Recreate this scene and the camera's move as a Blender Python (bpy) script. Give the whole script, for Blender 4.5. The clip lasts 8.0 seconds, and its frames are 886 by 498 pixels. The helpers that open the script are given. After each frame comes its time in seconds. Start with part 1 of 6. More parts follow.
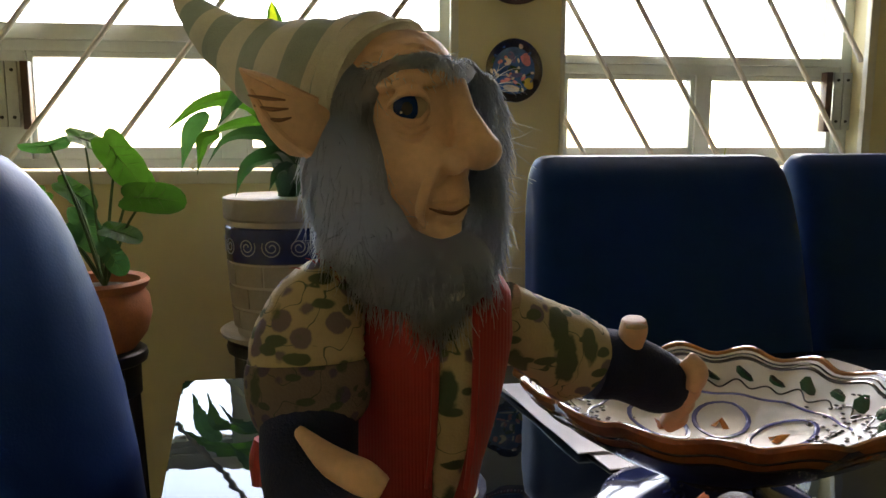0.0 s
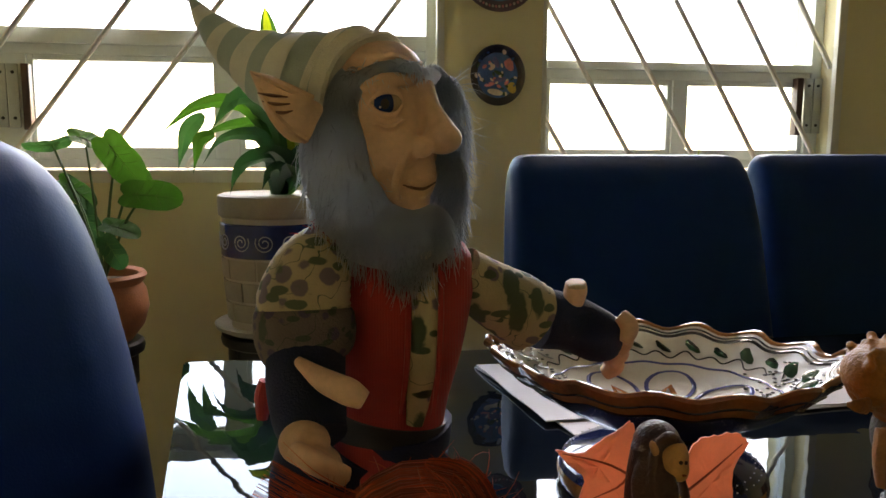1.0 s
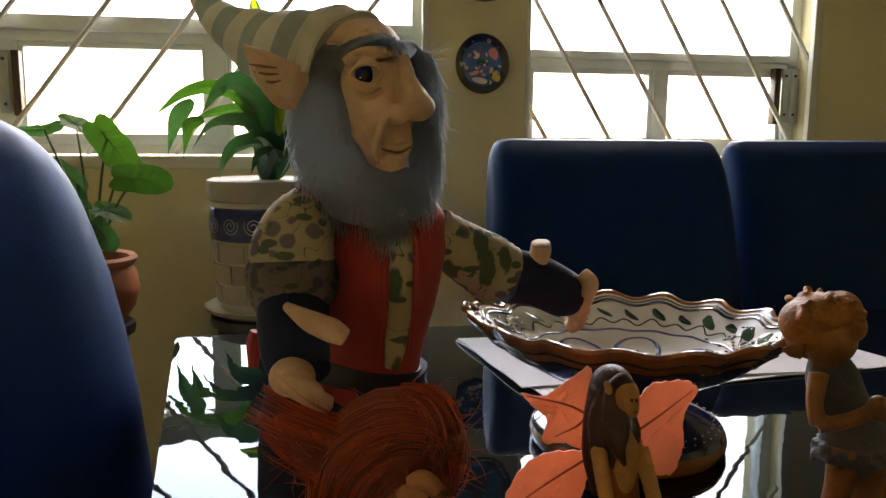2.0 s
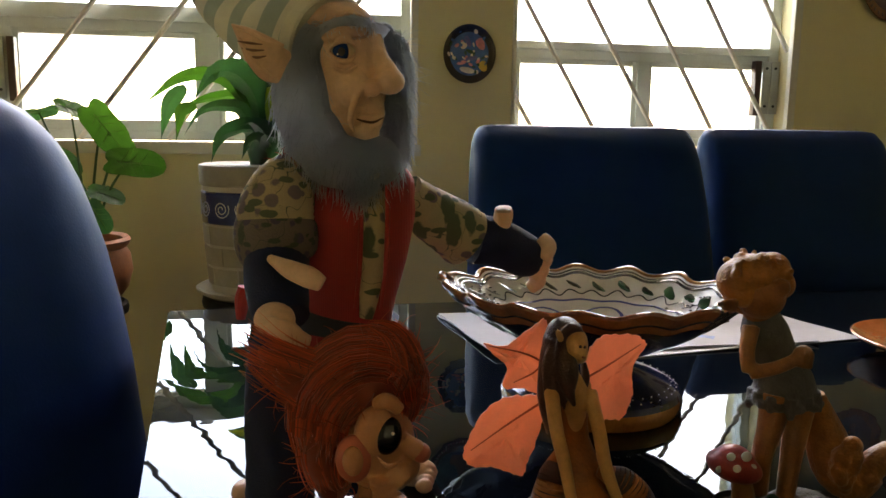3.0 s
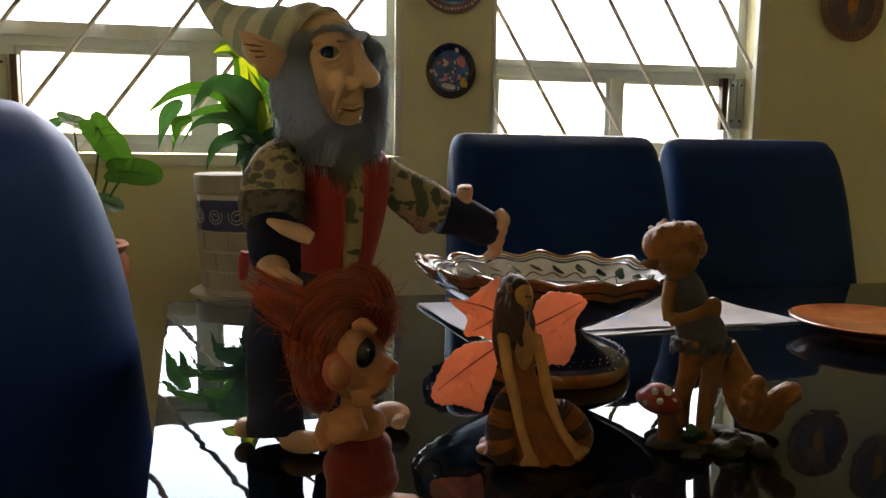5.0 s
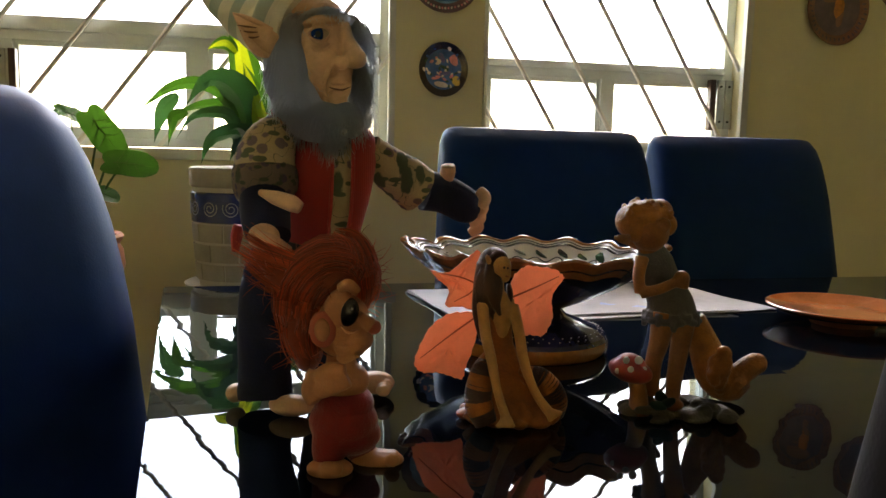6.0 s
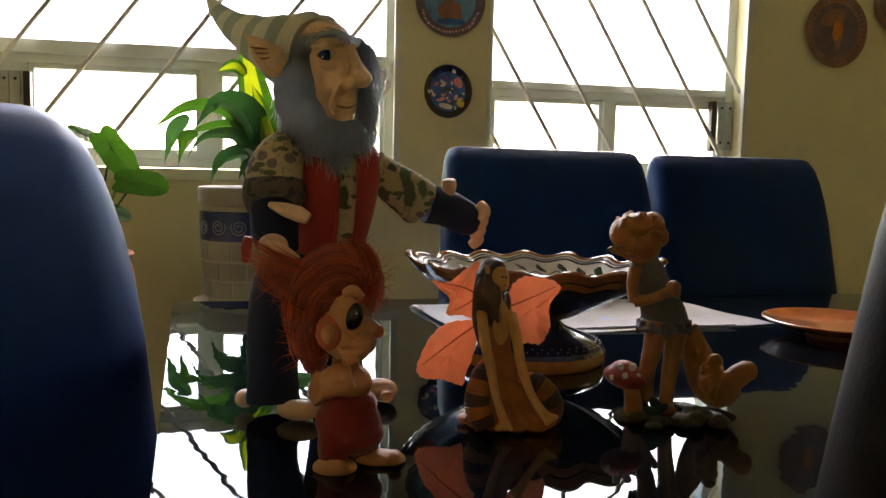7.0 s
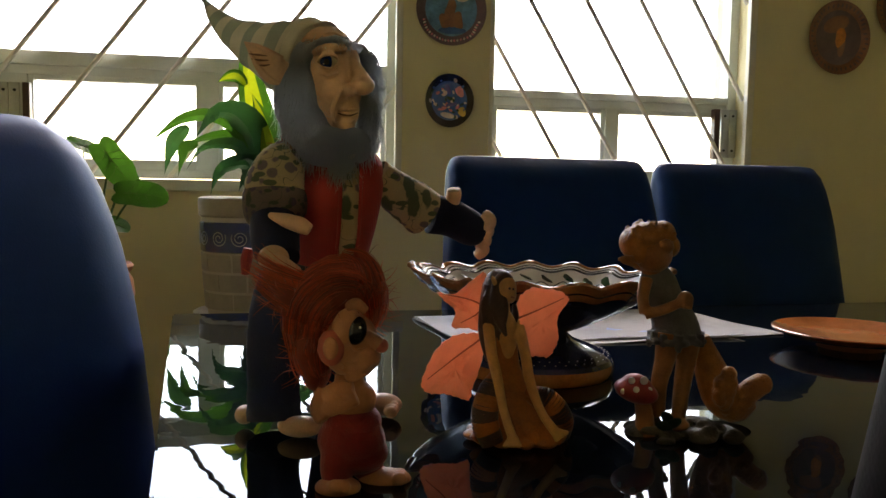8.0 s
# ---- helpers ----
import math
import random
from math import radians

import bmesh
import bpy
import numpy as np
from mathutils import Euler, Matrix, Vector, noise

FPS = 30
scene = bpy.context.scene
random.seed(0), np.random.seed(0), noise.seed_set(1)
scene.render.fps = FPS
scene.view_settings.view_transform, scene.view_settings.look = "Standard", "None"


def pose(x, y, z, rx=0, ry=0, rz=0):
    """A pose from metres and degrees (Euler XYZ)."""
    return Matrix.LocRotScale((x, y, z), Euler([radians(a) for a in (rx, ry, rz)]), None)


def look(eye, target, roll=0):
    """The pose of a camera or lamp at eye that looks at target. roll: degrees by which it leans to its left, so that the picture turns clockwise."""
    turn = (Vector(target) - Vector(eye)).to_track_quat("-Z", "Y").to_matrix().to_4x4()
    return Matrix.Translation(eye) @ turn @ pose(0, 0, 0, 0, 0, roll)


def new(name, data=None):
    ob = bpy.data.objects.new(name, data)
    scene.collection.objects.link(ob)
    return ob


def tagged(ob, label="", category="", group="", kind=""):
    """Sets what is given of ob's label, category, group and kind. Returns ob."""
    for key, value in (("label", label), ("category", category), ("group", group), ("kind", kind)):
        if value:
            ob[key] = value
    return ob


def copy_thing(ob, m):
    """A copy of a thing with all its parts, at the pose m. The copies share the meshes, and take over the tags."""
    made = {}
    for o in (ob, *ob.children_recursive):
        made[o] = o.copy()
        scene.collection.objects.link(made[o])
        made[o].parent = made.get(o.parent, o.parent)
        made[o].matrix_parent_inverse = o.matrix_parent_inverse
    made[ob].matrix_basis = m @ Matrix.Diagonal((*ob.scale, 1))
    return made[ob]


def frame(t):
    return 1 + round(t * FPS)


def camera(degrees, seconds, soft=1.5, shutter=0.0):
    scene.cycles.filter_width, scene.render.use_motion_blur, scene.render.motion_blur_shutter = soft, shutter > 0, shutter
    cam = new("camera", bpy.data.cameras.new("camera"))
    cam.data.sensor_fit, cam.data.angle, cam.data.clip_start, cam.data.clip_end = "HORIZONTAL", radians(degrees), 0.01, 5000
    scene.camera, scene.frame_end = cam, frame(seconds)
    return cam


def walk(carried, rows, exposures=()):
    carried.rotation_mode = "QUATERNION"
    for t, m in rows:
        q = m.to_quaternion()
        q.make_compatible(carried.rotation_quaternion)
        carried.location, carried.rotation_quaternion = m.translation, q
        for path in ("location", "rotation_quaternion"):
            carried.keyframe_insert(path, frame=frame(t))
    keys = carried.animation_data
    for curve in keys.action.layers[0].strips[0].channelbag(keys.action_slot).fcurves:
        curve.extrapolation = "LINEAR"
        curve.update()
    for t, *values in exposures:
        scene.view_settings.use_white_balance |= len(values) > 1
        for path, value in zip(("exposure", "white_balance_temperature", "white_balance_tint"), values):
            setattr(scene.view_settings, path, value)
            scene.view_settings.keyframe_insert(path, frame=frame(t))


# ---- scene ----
cam = camera(59.6, 8.0)
PATH = [
    (0, (-0.172, 0.1873, 1.0232), (0.097, 2.1483, 0.7389), 0.1),
    (0.5, (-0.17, 0.1572, 1.0213), (0.099, 2.1194, 0.741), 0.2),
    (1, (-0.173, 0.116, 1.0168), (0.122, 2.0755, 0.7435), 0.3),
    (1.5, (-0.174, 0.0957, 1.0105), (0.143, 2.05, 0.7314), 0.4),
    (3, (-0.166, 0.0261, 0.993), (0.177, 1.9713, 0.6842), 0.9),
    (3.5, (-0.172, 0.0048, 0.9868), (0.192, 1.9484, 0.689), 1.2),
    (4, (-0.172, -0.0223, 0.9827), (0.187, 1.9232, 0.6839), 1.1),
    (4.5, (-0.17, -0.0546, 0.9769), (0.188, 1.8939, 0.702), 0.9),
    (5, (-0.169, -0.0718, 0.9695), (0.204, 1.8774, 0.7166), 0.8),
    (6.5, (-0.165, -0.1227, 0.9453), (0.219, 1.8263, 0.7164), 1.5),
    (7, (-0.167, -0.1328, 0.9446), (0.204, 1.8239, 0.7595), 1.3),
    (7.5, (-0.169, -0.1307, 0.9466), (0.203, 1.8279, 0.7884), 1.1),
    (8, (-0.167, -0.1158, 0.944), (0.201, 1.8428, 0.7839), 1.0),
]
SKY, WATT_L, WATT_R, EXPO = 0.15, 360.0, 330.0, 3.6
walk(cam, [(t, look(eye, target, roll)) for t, eye, target, roll in PATH], exposures=[(0.0, EXPO - 0.05, 8100, 17), (3.5, EXPO + 0.14, 8300, 17), (5.0, EXPO - 0.06, 8300, 17), (6.5, EXPO + 0.27, 8400, 17), (8.0, EXPO - 0.15, 8200, 17)])

# ---- world, light ----
world = bpy.data.worlds.new("sky")
scene.world = world
world.use_nodes = True
_nt = world.node_tree
_sky = _nt.nodes.new("ShaderNodeTexSky")
_sky.sky_type = "NISHITA"
_sky.sun_disc = False
_sky.sun_elevation = radians(48)
_sky.sun_rotation = radians(20)
_nt.links.new(_sky.outputs["Color"], _nt.nodes["Background"].inputs["Color"])
_nt.nodes["Background"].inputs["Strength"].default_value = SKY


def area_light(name, m, w, h, watts, color):
    d = bpy.data.lights.new(name, "AREA")
    d.shape, d.size, d.size_y, d.energy, d.color = "RECTANGLE", w, h, watts, color
    ob = new(name, d)
    ob.matrix_world = m
    return ob


# daylight of the bright yard standing in the two window openings
area_light("window_light", pose(-0.42, 2.36, 1.60, 90, 0, 0), 1.25, 1.3, WATT_L, (0.90, 1.0, 0.92))
area_light("window_light", pose(0.74, 2.36, 1.60, 90, 0, 0), 0.95, 1.3, WATT_R, (1.0, 0.85, 0.63))


# ---- materials ----
def mat(name, color, rough=0.5, metal=0.0, var=0.12, scale=8.0, bump=0.0, bscale=60.0, spec=0.5, coat=0.0, trans=0.0, sheen=0.0,
        color2=None, detail=4.0, island=0.0):
    """A surface with colour varying at two scales and a fine relief."""
    m = bpy.data.materials.new(name)
    m.use_nodes = True
    n, l = m.node_tree.nodes, m.node_tree.links
    b = n["Principled BSDF"]
    tc = n.new("ShaderNodeTexCoord")
    n1 = n.new("ShaderNodeTexNoise")
    n1.inputs["Scale"].default_value, n1.inputs["Detail"].default_value = scale, detail
    l.new(tc.outputs["Object"], n1.inputs["Vector"])
    n2 = n.new("ShaderNodeTexNoise")
    n2.inputs["Scale"].default_value = scale * 7.3
    l.new(tc.outputs["Object"], n2.inputs["Vector"])
    add = n.new("ShaderNodeMath")
    add.operation = "MULTIPLY_ADD"
    add.inputs[1].default_value = 0.4
    l.new(n2.outputs["Fac"], add.inputs[0])
    l.new(n1.outputs["Fac"], add.inputs[2])
    ramp = n.new("ShaderNodeValToRGB")
    ramp.color_ramp.elements[0].position, ramp.color_ramp.elements[1].position = 0.45, 0.95
    c2 = color2 or tuple(min(1, c * (1 + var)) for c in color)
    c1 = color if color2 else tuple(c * (1 - var) for c in color)
    ramp.color_ramp.elements[0].color = (*c1, 1)
    ramp.color_ramp.elements[1].color = (*c2, 1)
    l.new(add.outputs[0], ramp.inputs["Fac"])
    src = ramp.outputs["Color"]
    if island:
        g = n.new("ShaderNodeNewGeometry")
        hsv = n.new("ShaderNodeHueSaturation")
        mm = n.new("ShaderNodeMapRange")
        mm.inputs["To Min"].default_value, mm.inputs["To Max"].default_value = 1 - island, 1 + island
        l.new(g.outputs["Random Per Island"], mm.inputs["Value"])
        l.new(mm.outputs["Result"], hsv.inputs["Value"])
        l.new(src, hsv.inputs["Color"])
        src = hsv.outputs["Color"]
    l.new(src, b.inputs["Base Color"])
    mr = n.new("ShaderNodeMapRange")
    mr.inputs["To Min"].default_value, mr.inputs["To Max"].default_value = max(0, rough * 0.85), min(1, rough * 1.15)
    l.new(n2.outputs["Fac"], mr.inputs["Value"])
    l.new(mr.outputs["Result"], b.inputs["Roughness"])
    b.inputs["Metallic"].default_value = metal
    b.inputs["Specular IOR Level"].default_value = spec
    b.inputs["Coat Weight"].default_value = coat
    b.inputs["Coat Roughness"].default_value = 0.08
    b.inputs["Transmission Weight"].default_value = trans
    b.inputs["Sheen Weight"].default_value = sheen
    if bump:
        nb = n.new("ShaderNodeTexNoise")
        nb.inputs["Scale"].default_value, nb.inputs["Detail"].default_value = bscale, 3
        l.new(tc.outputs["Object"], nb.inputs["Vector"])
        bp = n.new("ShaderNodeBump")
        bp.inputs["Strength"].default_value, bp.inputs["Distance"].default_value = bump, 0.002
        l.new(nb.outputs["Fac"], bp.inputs["Height"])
        l.new(bp.outputs["Normal"], b.inputs["Normal"])
    return m


def translucent(m, amount, color):
    """Lets light through a thin leaf, petal or strand."""
    n, l = m.node_tree.nodes, m.node_tree.links
    out = n["Material Output"]
    t = n.new("ShaderNodeBsdfTranslucent")
    t.inputs["Color"].default_value = (*color, 1)
    mx = n.new("ShaderNodeMixShader")
    mx.inputs["Fac"].default_value = amount
    l.new(n["Principled BSDF"].outputs[0], mx.inputs[1])
    l.new(t.outputs[0], mx.inputs[2])
    l.new(mx.outputs[0], out.inputs["Surface"])
    return m


def leather_mat(name, color, spec):
    m = mat(name, color, 0.48, var=0.25, scale=5, spec=spec)
    m.node_tree.nodes["Principled BSDF"].inputs["Specular Tint"].default_value = (0.16, 0.62, 1.0, 1)
    n, l = m.node_tree.nodes, m.node_tree.links
    tc = n.new("ShaderNodeTexCoord")
    v = n.new("ShaderNodeTexVoronoi")
    v.inputs["Scale"].default_value = 420
    l.new(tc.outputs["Object"], v.inputs["Vector"])
    bp = n.new("ShaderNodeBump")
    bp.inputs["Strength"].default_value, bp.inputs["Distance"].default_value = 0.14, 0.0006
    l.new(v.outputs["Distance"], bp.inputs["Height"])
    l.new(bp.outputs["Normal"], n["Principled BSDF"].inputs["Normal"])
    return m


def black_glass_mat():
    m = mat("black_glass", (0.004, 0.006, 0.009), 0.012, var=0.2, scale=3, spec=0.5)
    m.node_tree.nodes["Principled BSDF"].inputs["Specular Tint"].default_value = (0.55, 0.85, 1.0, 1)
    n, l = m.node_tree.nodes, m.node_tree.links
    tc = n.new("ShaderNodeTexCoord")
    nz = n.new("ShaderNodeTexNoise")
    nz.inputs["Scale"].default_value, nz.inputs["Detail"].default_value = 16, 2
    l.new(tc.outputs["Object"], nz.inputs["Vector"])
    bp = n.new("ShaderNodeBump")
    bp.inputs["Strength"].default_value, bp.inputs["Distance"].default_value = 0.12, 0.002
    l.new(nz.outputs["Fac"], bp.inputs["Height"])
    l.new(bp.outputs["Normal"], n["Principled BSDF"].inputs["Normal"])
    return m


def glass_mat():
    m = bpy.data.materials.new("window_glass")
    m.use_nodes = True
    b = m.node_tree.nodes["Principled BSDF"]
    b.inputs["Base Color"].default_value = (0.96, 0.98, 0.97, 1)
    b.inputs["Roughness"].default_value = 0.02
    b.inputs["Transmission Weight"].default_value = 1.0
    b.inputs["IOR"].default_value = 1.05
    return m


M_WALL = mat("wall_paint", (0.79, 0.71, 0.43), 0.75, var=0.06, scale=2.2, bump=0.15, bscale=120)
M_CEIL = mat("ceiling_paint", (0.75, 0.74, 0.68), 0.8, var=0.04, scale=2)
M_FLOOR = mat("floor_tile", (0.26, 0.20, 0.14), 0.35, var=0.2, scale=4, bump=0.1)
M_TRIM = mat("white_trim", (0.74, 0.71, 0.60), 0.45, var=0.06, scale=10, bump=0.1)
M_ALU = mat("painted_aluminium", (0.62, 0.66, 0.62), 0.38, metal=0.15, var=0.07, scale=14)
M_BAR = mat("grille_paint", (0.70, 0.66, 0.57), 0.5, var=0.12, scale=30, bump=0.15, bscale=200)
M_STEEL = mat("steel_plate", (0.42, 0.45, 0.45), 0.35, metal=0.7, var=0.1, scale=40)
M_LATCH = mat("brown_latch", (0.06, 0.028, 0.02), 0.45, var=0.2, scale=40)
M_GLASS = glass_mat()
M_LEATHER = leather_mat("blue_leather", (0.0040, 0.018, 0.092), 0.32)
M_BROWNLEATHER = leather_mat("brown_leather", (0.016, 0.010, 0.007), 0.1)
M_DKWOOD = mat("dark_wood", (0.030, 0.018, 0.012), 0.38, var=0.35, scale=12, bump=0.2, bscale=90)
M_TABLE = black_glass_mat()
M_BLACK = mat("black_metal", (0.012, 0.012, 0.013), 0.4, var=0.2, scale=20)


# ---- building helpers ----
def part(name, bm, material, parent=None, label="", smooth=True):
    """One mesh object from a bmesh, under its thing or part."""
    me = bpy.data.meshes.new(name)
    bmesh.ops.recalc_face_normals(bm, faces=bm.faces)
    bm.to_mesh(me)
    bm.free()
    for m in (material if isinstance(material, (list, tuple)) else (material,)):
        me.materials.append(m)
    if smooth:
        for p in me.polygons:
            p.use_smooth = True
        me.set_sharp_from_angle(angle=radians(28))
    ob = new(name, me)
    if parent:
        ob.parent = parent
    if label:
        tagged(ob, label)
    return ob


def thing(name, m, label, category, group="", kind=""):
    ob = new(name)
    ob.empty_display_size = 0.05
    ob.matrix_world = m
    return tagged(ob, label, category, group, kind)


def box(bm, lo, hi, bevel=0.0, mi=0, m=None):
    c = [(a + b) / 2 for a, b in zip(lo, hi)]
    s = [abs(b - a) for a, b in zip(lo, hi)]
    r = bmesh.ops.create_cube(bm, size=1.0, matrix=(m or Matrix()) @ Matrix.Translation(c) @ Matrix.Diagonal((*s, 1)))
    vs = r["verts"]
    fs = {f for v in vs for f in v.link_faces}
    for f in fs:
        f.material_index = mi
    if bevel:
        es = list({e for v in vs for e in v.link_edges})
        bmesh.ops.bevel(bm, geom=es, offset=bevel, segments=2, affect="EDGES", profile=0.6)
    return bm


def boxes(*items, bevel=0.0):
    bm = bmesh.new()
    for lo, hi in items:
        box(bm, lo, hi, bevel)
    return bm


def ball(bm, c, r, rot=(0, 0, 0), mi=0, u=20, v=12):
    r = r if isinstance(r, (tuple, list)) else (r, r, r)
    m = Matrix.LocRotScale(c, Euler([radians(a) for a in rot]), r)
    res = bmesh.ops.create_uvsphere(bm, u_segments=u, v_segments=v, radius=1.0, matrix=m)
    for f in {f for w in res["verts"] for f in w.link_faces}:
        f.material_index = mi


def tube(bm, pts, radii, n=12, mi=0, flat=1.0, up=(0, 0, 1), caps=True, wave=0.0):
    """A tapering tube along points; flat squeezes it along its second axis."""
    pts = [Vector(p) for p in pts]
    rings = []
    for i, p in enumerate(pts):
        d = (pts[min(i + 1, len(pts) - 1)] - pts[max(i - 1, 0)]).normalized()
        a = d.cross(Vector(up))
        a = a.normalized() if a.length > 1e-4 else Vector((1, 0, 0))
        b = a.cross(d).normalized()
        rr = radii[i] if isinstance(radii, (list, tuple)) else radii
        ring = []
        for k in range(n):
            t = 2 * math.pi * k / n
            q = rr * (1 + wave * math.sin(5 * t + 3 * i))
            ring.append(bm.verts.new(p + a * (q * math.cos(t)) + b * (q * flat * math.sin(t))))
        rings.append(ring)
    for r0, r1 in zip(rings, rings[1:]):
        for k in range(n):
            f = bm.faces.new((r0[k], r0[(k + 1) % n], r1[(k + 1) % n], r1[k]))
            f.material_index = mi
    if caps:
        for ring in (rings[0], rings[-1]):
            f = bm.faces.new(ring)
            f.material_index = mi


def lathe(bm, prof, n=48, mi=0, closed=False, shape=None):
    """Turns (radius, z) points round the z axis; mi may be a list per band; shape(t, r, z) bends a point."""
    rings = []
    for r, z in prof:
        ring = []
        for k in range(n):
            t = 2 * math.pi * k / n
            p = shape(t, r, z) if shape else (r * math.cos(t), r * math.sin(t), z)
            ring.append(bm.verts.new(p))
        rings.append(ring)
    for i, (r0, r1) in enumerate(zip(rings, rings[1:])):
        for k in range(n):
            f = bm.faces.new((r0[k], r0[(k + 1) % n], r1[(k + 1) % n], r1[k]))
            f.material_index = mi[i] if isinstance(mi, (list, tuple)) else mi
    for ring, idx in ((rings[0], 0), (rings[-1], -1)):
        f = bm.faces.new(ring)
        f.material_index = mi[idx] if isinstance(mi, (list, tuple)) else mi


def curve_pts(ctrl, n):
    """n points of a smooth curve through the control points."""
    c = [Vector(p) for p in ctrl]
    c = [2 * c[0] - c[1]] + c + [2 * c[-1] - c[-2]]
    out, m = [], len(ctrl) - 1
    for i in range(n):
        s = i / (n - 1) * m
        k = min(int(s), m - 1)
        t = s - k
        p0, p1, p2, p3 = c[k:k + 4]
        out.append(0.5 * (2 * p1 + (p2 - p0) * t + (2 * p0 - 5 * p1 + 4 * p2 - p3) * t * t + (3 * p1 - p0 - 3 * p2 + p3) * t ** 3))
    return out


def lerp_list(vals, n):
    return [float(x) for x in np.interp(np.linspace(0, 1, n), np.linspace(0, 1, len(vals)), vals)]


def fused(build, voxel, smooth=4):
    """Melts overlapping lumps into one modelled skin and returns it as a mesh."""
    bm = bmesh.new()
    build(bm)
    me = bpy.data.meshes.new("lump")
    bm.to_mesh(me)
    bm.free()
    ob = bpy.data.objects.new("lump", me)
    scene.collection.objects.link(ob)
    r = ob.modifiers.new("melt", "REMESH")
    r.mode, r.voxel_size = "VOXEL", voxel
    if smooth:
        s = ob.modifiers.new("soften", "SMOOTH")
        s.factor, s.iterations = 0.5, smooth
    dg = bpy.context.evaluated_depsgraph_get()
    dg.update()
    res = bpy.data.meshes.new_from_object(ob.evaluated_get(dg))
    bpy.data.objects.remove(ob)
    bpy.data.meshes.remove(me)
    return res


def take(bm, me, mi):
    n0 = len(bm.faces)
    bm.from_mesh(me)
    bm.faces.ensure_lookup_table()
    for f in bm.faces[n0:]:
        f.material_index = mi
    bpy.data.meshes.remove(me)


# ---- room ----
WY, WT = 1.955, 0.20
L0, L1, R0, R1, ZS, ZT = -0.93, 0.098, 0.346, 1.118, 0.945, 2.05
XW, XE, YS, CEIL = -1.9, 2.5, -2.2, 2.5


def room():
    y0, y1 = WY, WY + WT
    wall = part("wall_north", boxes(
        ((XW - 0.15, y0, 0), (XE + 0.15, y1, ZS)),
        ((XW - 0.15, y0, ZT), (XE + 0.15, y1, CEIL)),
        ((XW - 0.15, y0, ZS), (L0, y1, ZT)),
        ((L1, y0, ZS), (R0, y1, ZT)),
        ((R1, y0, ZS), (XE + 0.15, y1, ZT))), M_WALL, smooth=False)
    tagged(wall, "cream painted plaster wall pierced by two windows", "wall", kind="structure")
    for nm, lo, hi in (("wall_west", (XW - 0.15, YS, 0), (XW, WY, CEIL)), ("wall_east", (XE, YS, 0), (XE + 0.15, WY, CEIL)),
                       ("wall_south", (XW - 0.15, YS - 0.15, 0), (XE + 0.15, YS, CEIL))):
        tagged(part(nm, boxes((lo, hi)), M_WALL, smooth=False), "plain cream painted wall closing the dining room", "wall", kind="structure")
    tagged(part("floor", boxes(((XW - 0.15, YS - 0.15, -0.1), (XE + 0.15, WY + WT, 0))), M_FLOOR, smooth=False), "dull brown tiled floor of the dining room", "floor", kind="structure")
    tagged(part("ceiling", boxes(((XW - 0.15, YS - 0.15, CEIL), (XE + 0.15, WY + WT, CEIL + 0.1))), M_CEIL, smooth=False), "plain white ceiling", "ceiling", kind="structure")
    for a, b in ((L0, L1), (R0, R1)):
        s = part("window_sill", boxes(((a - 0.015, WY - 0.014, ZS - 0.022), (b + 0.015, WY + 0.075, ZS + 0.006)), bevel=0.003), M_TRIM)
        tagged(s, "narrow cream painted sill below the window", "window sill", kind="structure")
    # slim plaster beads on the edges of the openings
    for x0, x1 in ((L1 - 0.012, L1 + 0.006), (R0 - 0.004, R0 + 0.006), (R1 - 0.010, R1 + 0.012)):
        t = part("trim", boxes(((x0, WY - 0.006, ZS + 0.008), (x1, WY + 0.012, ZT)), bevel=0.002), M_TRIM)
        tagged(t, "thin pale bead edging the window opening", "trim", kind="structure")


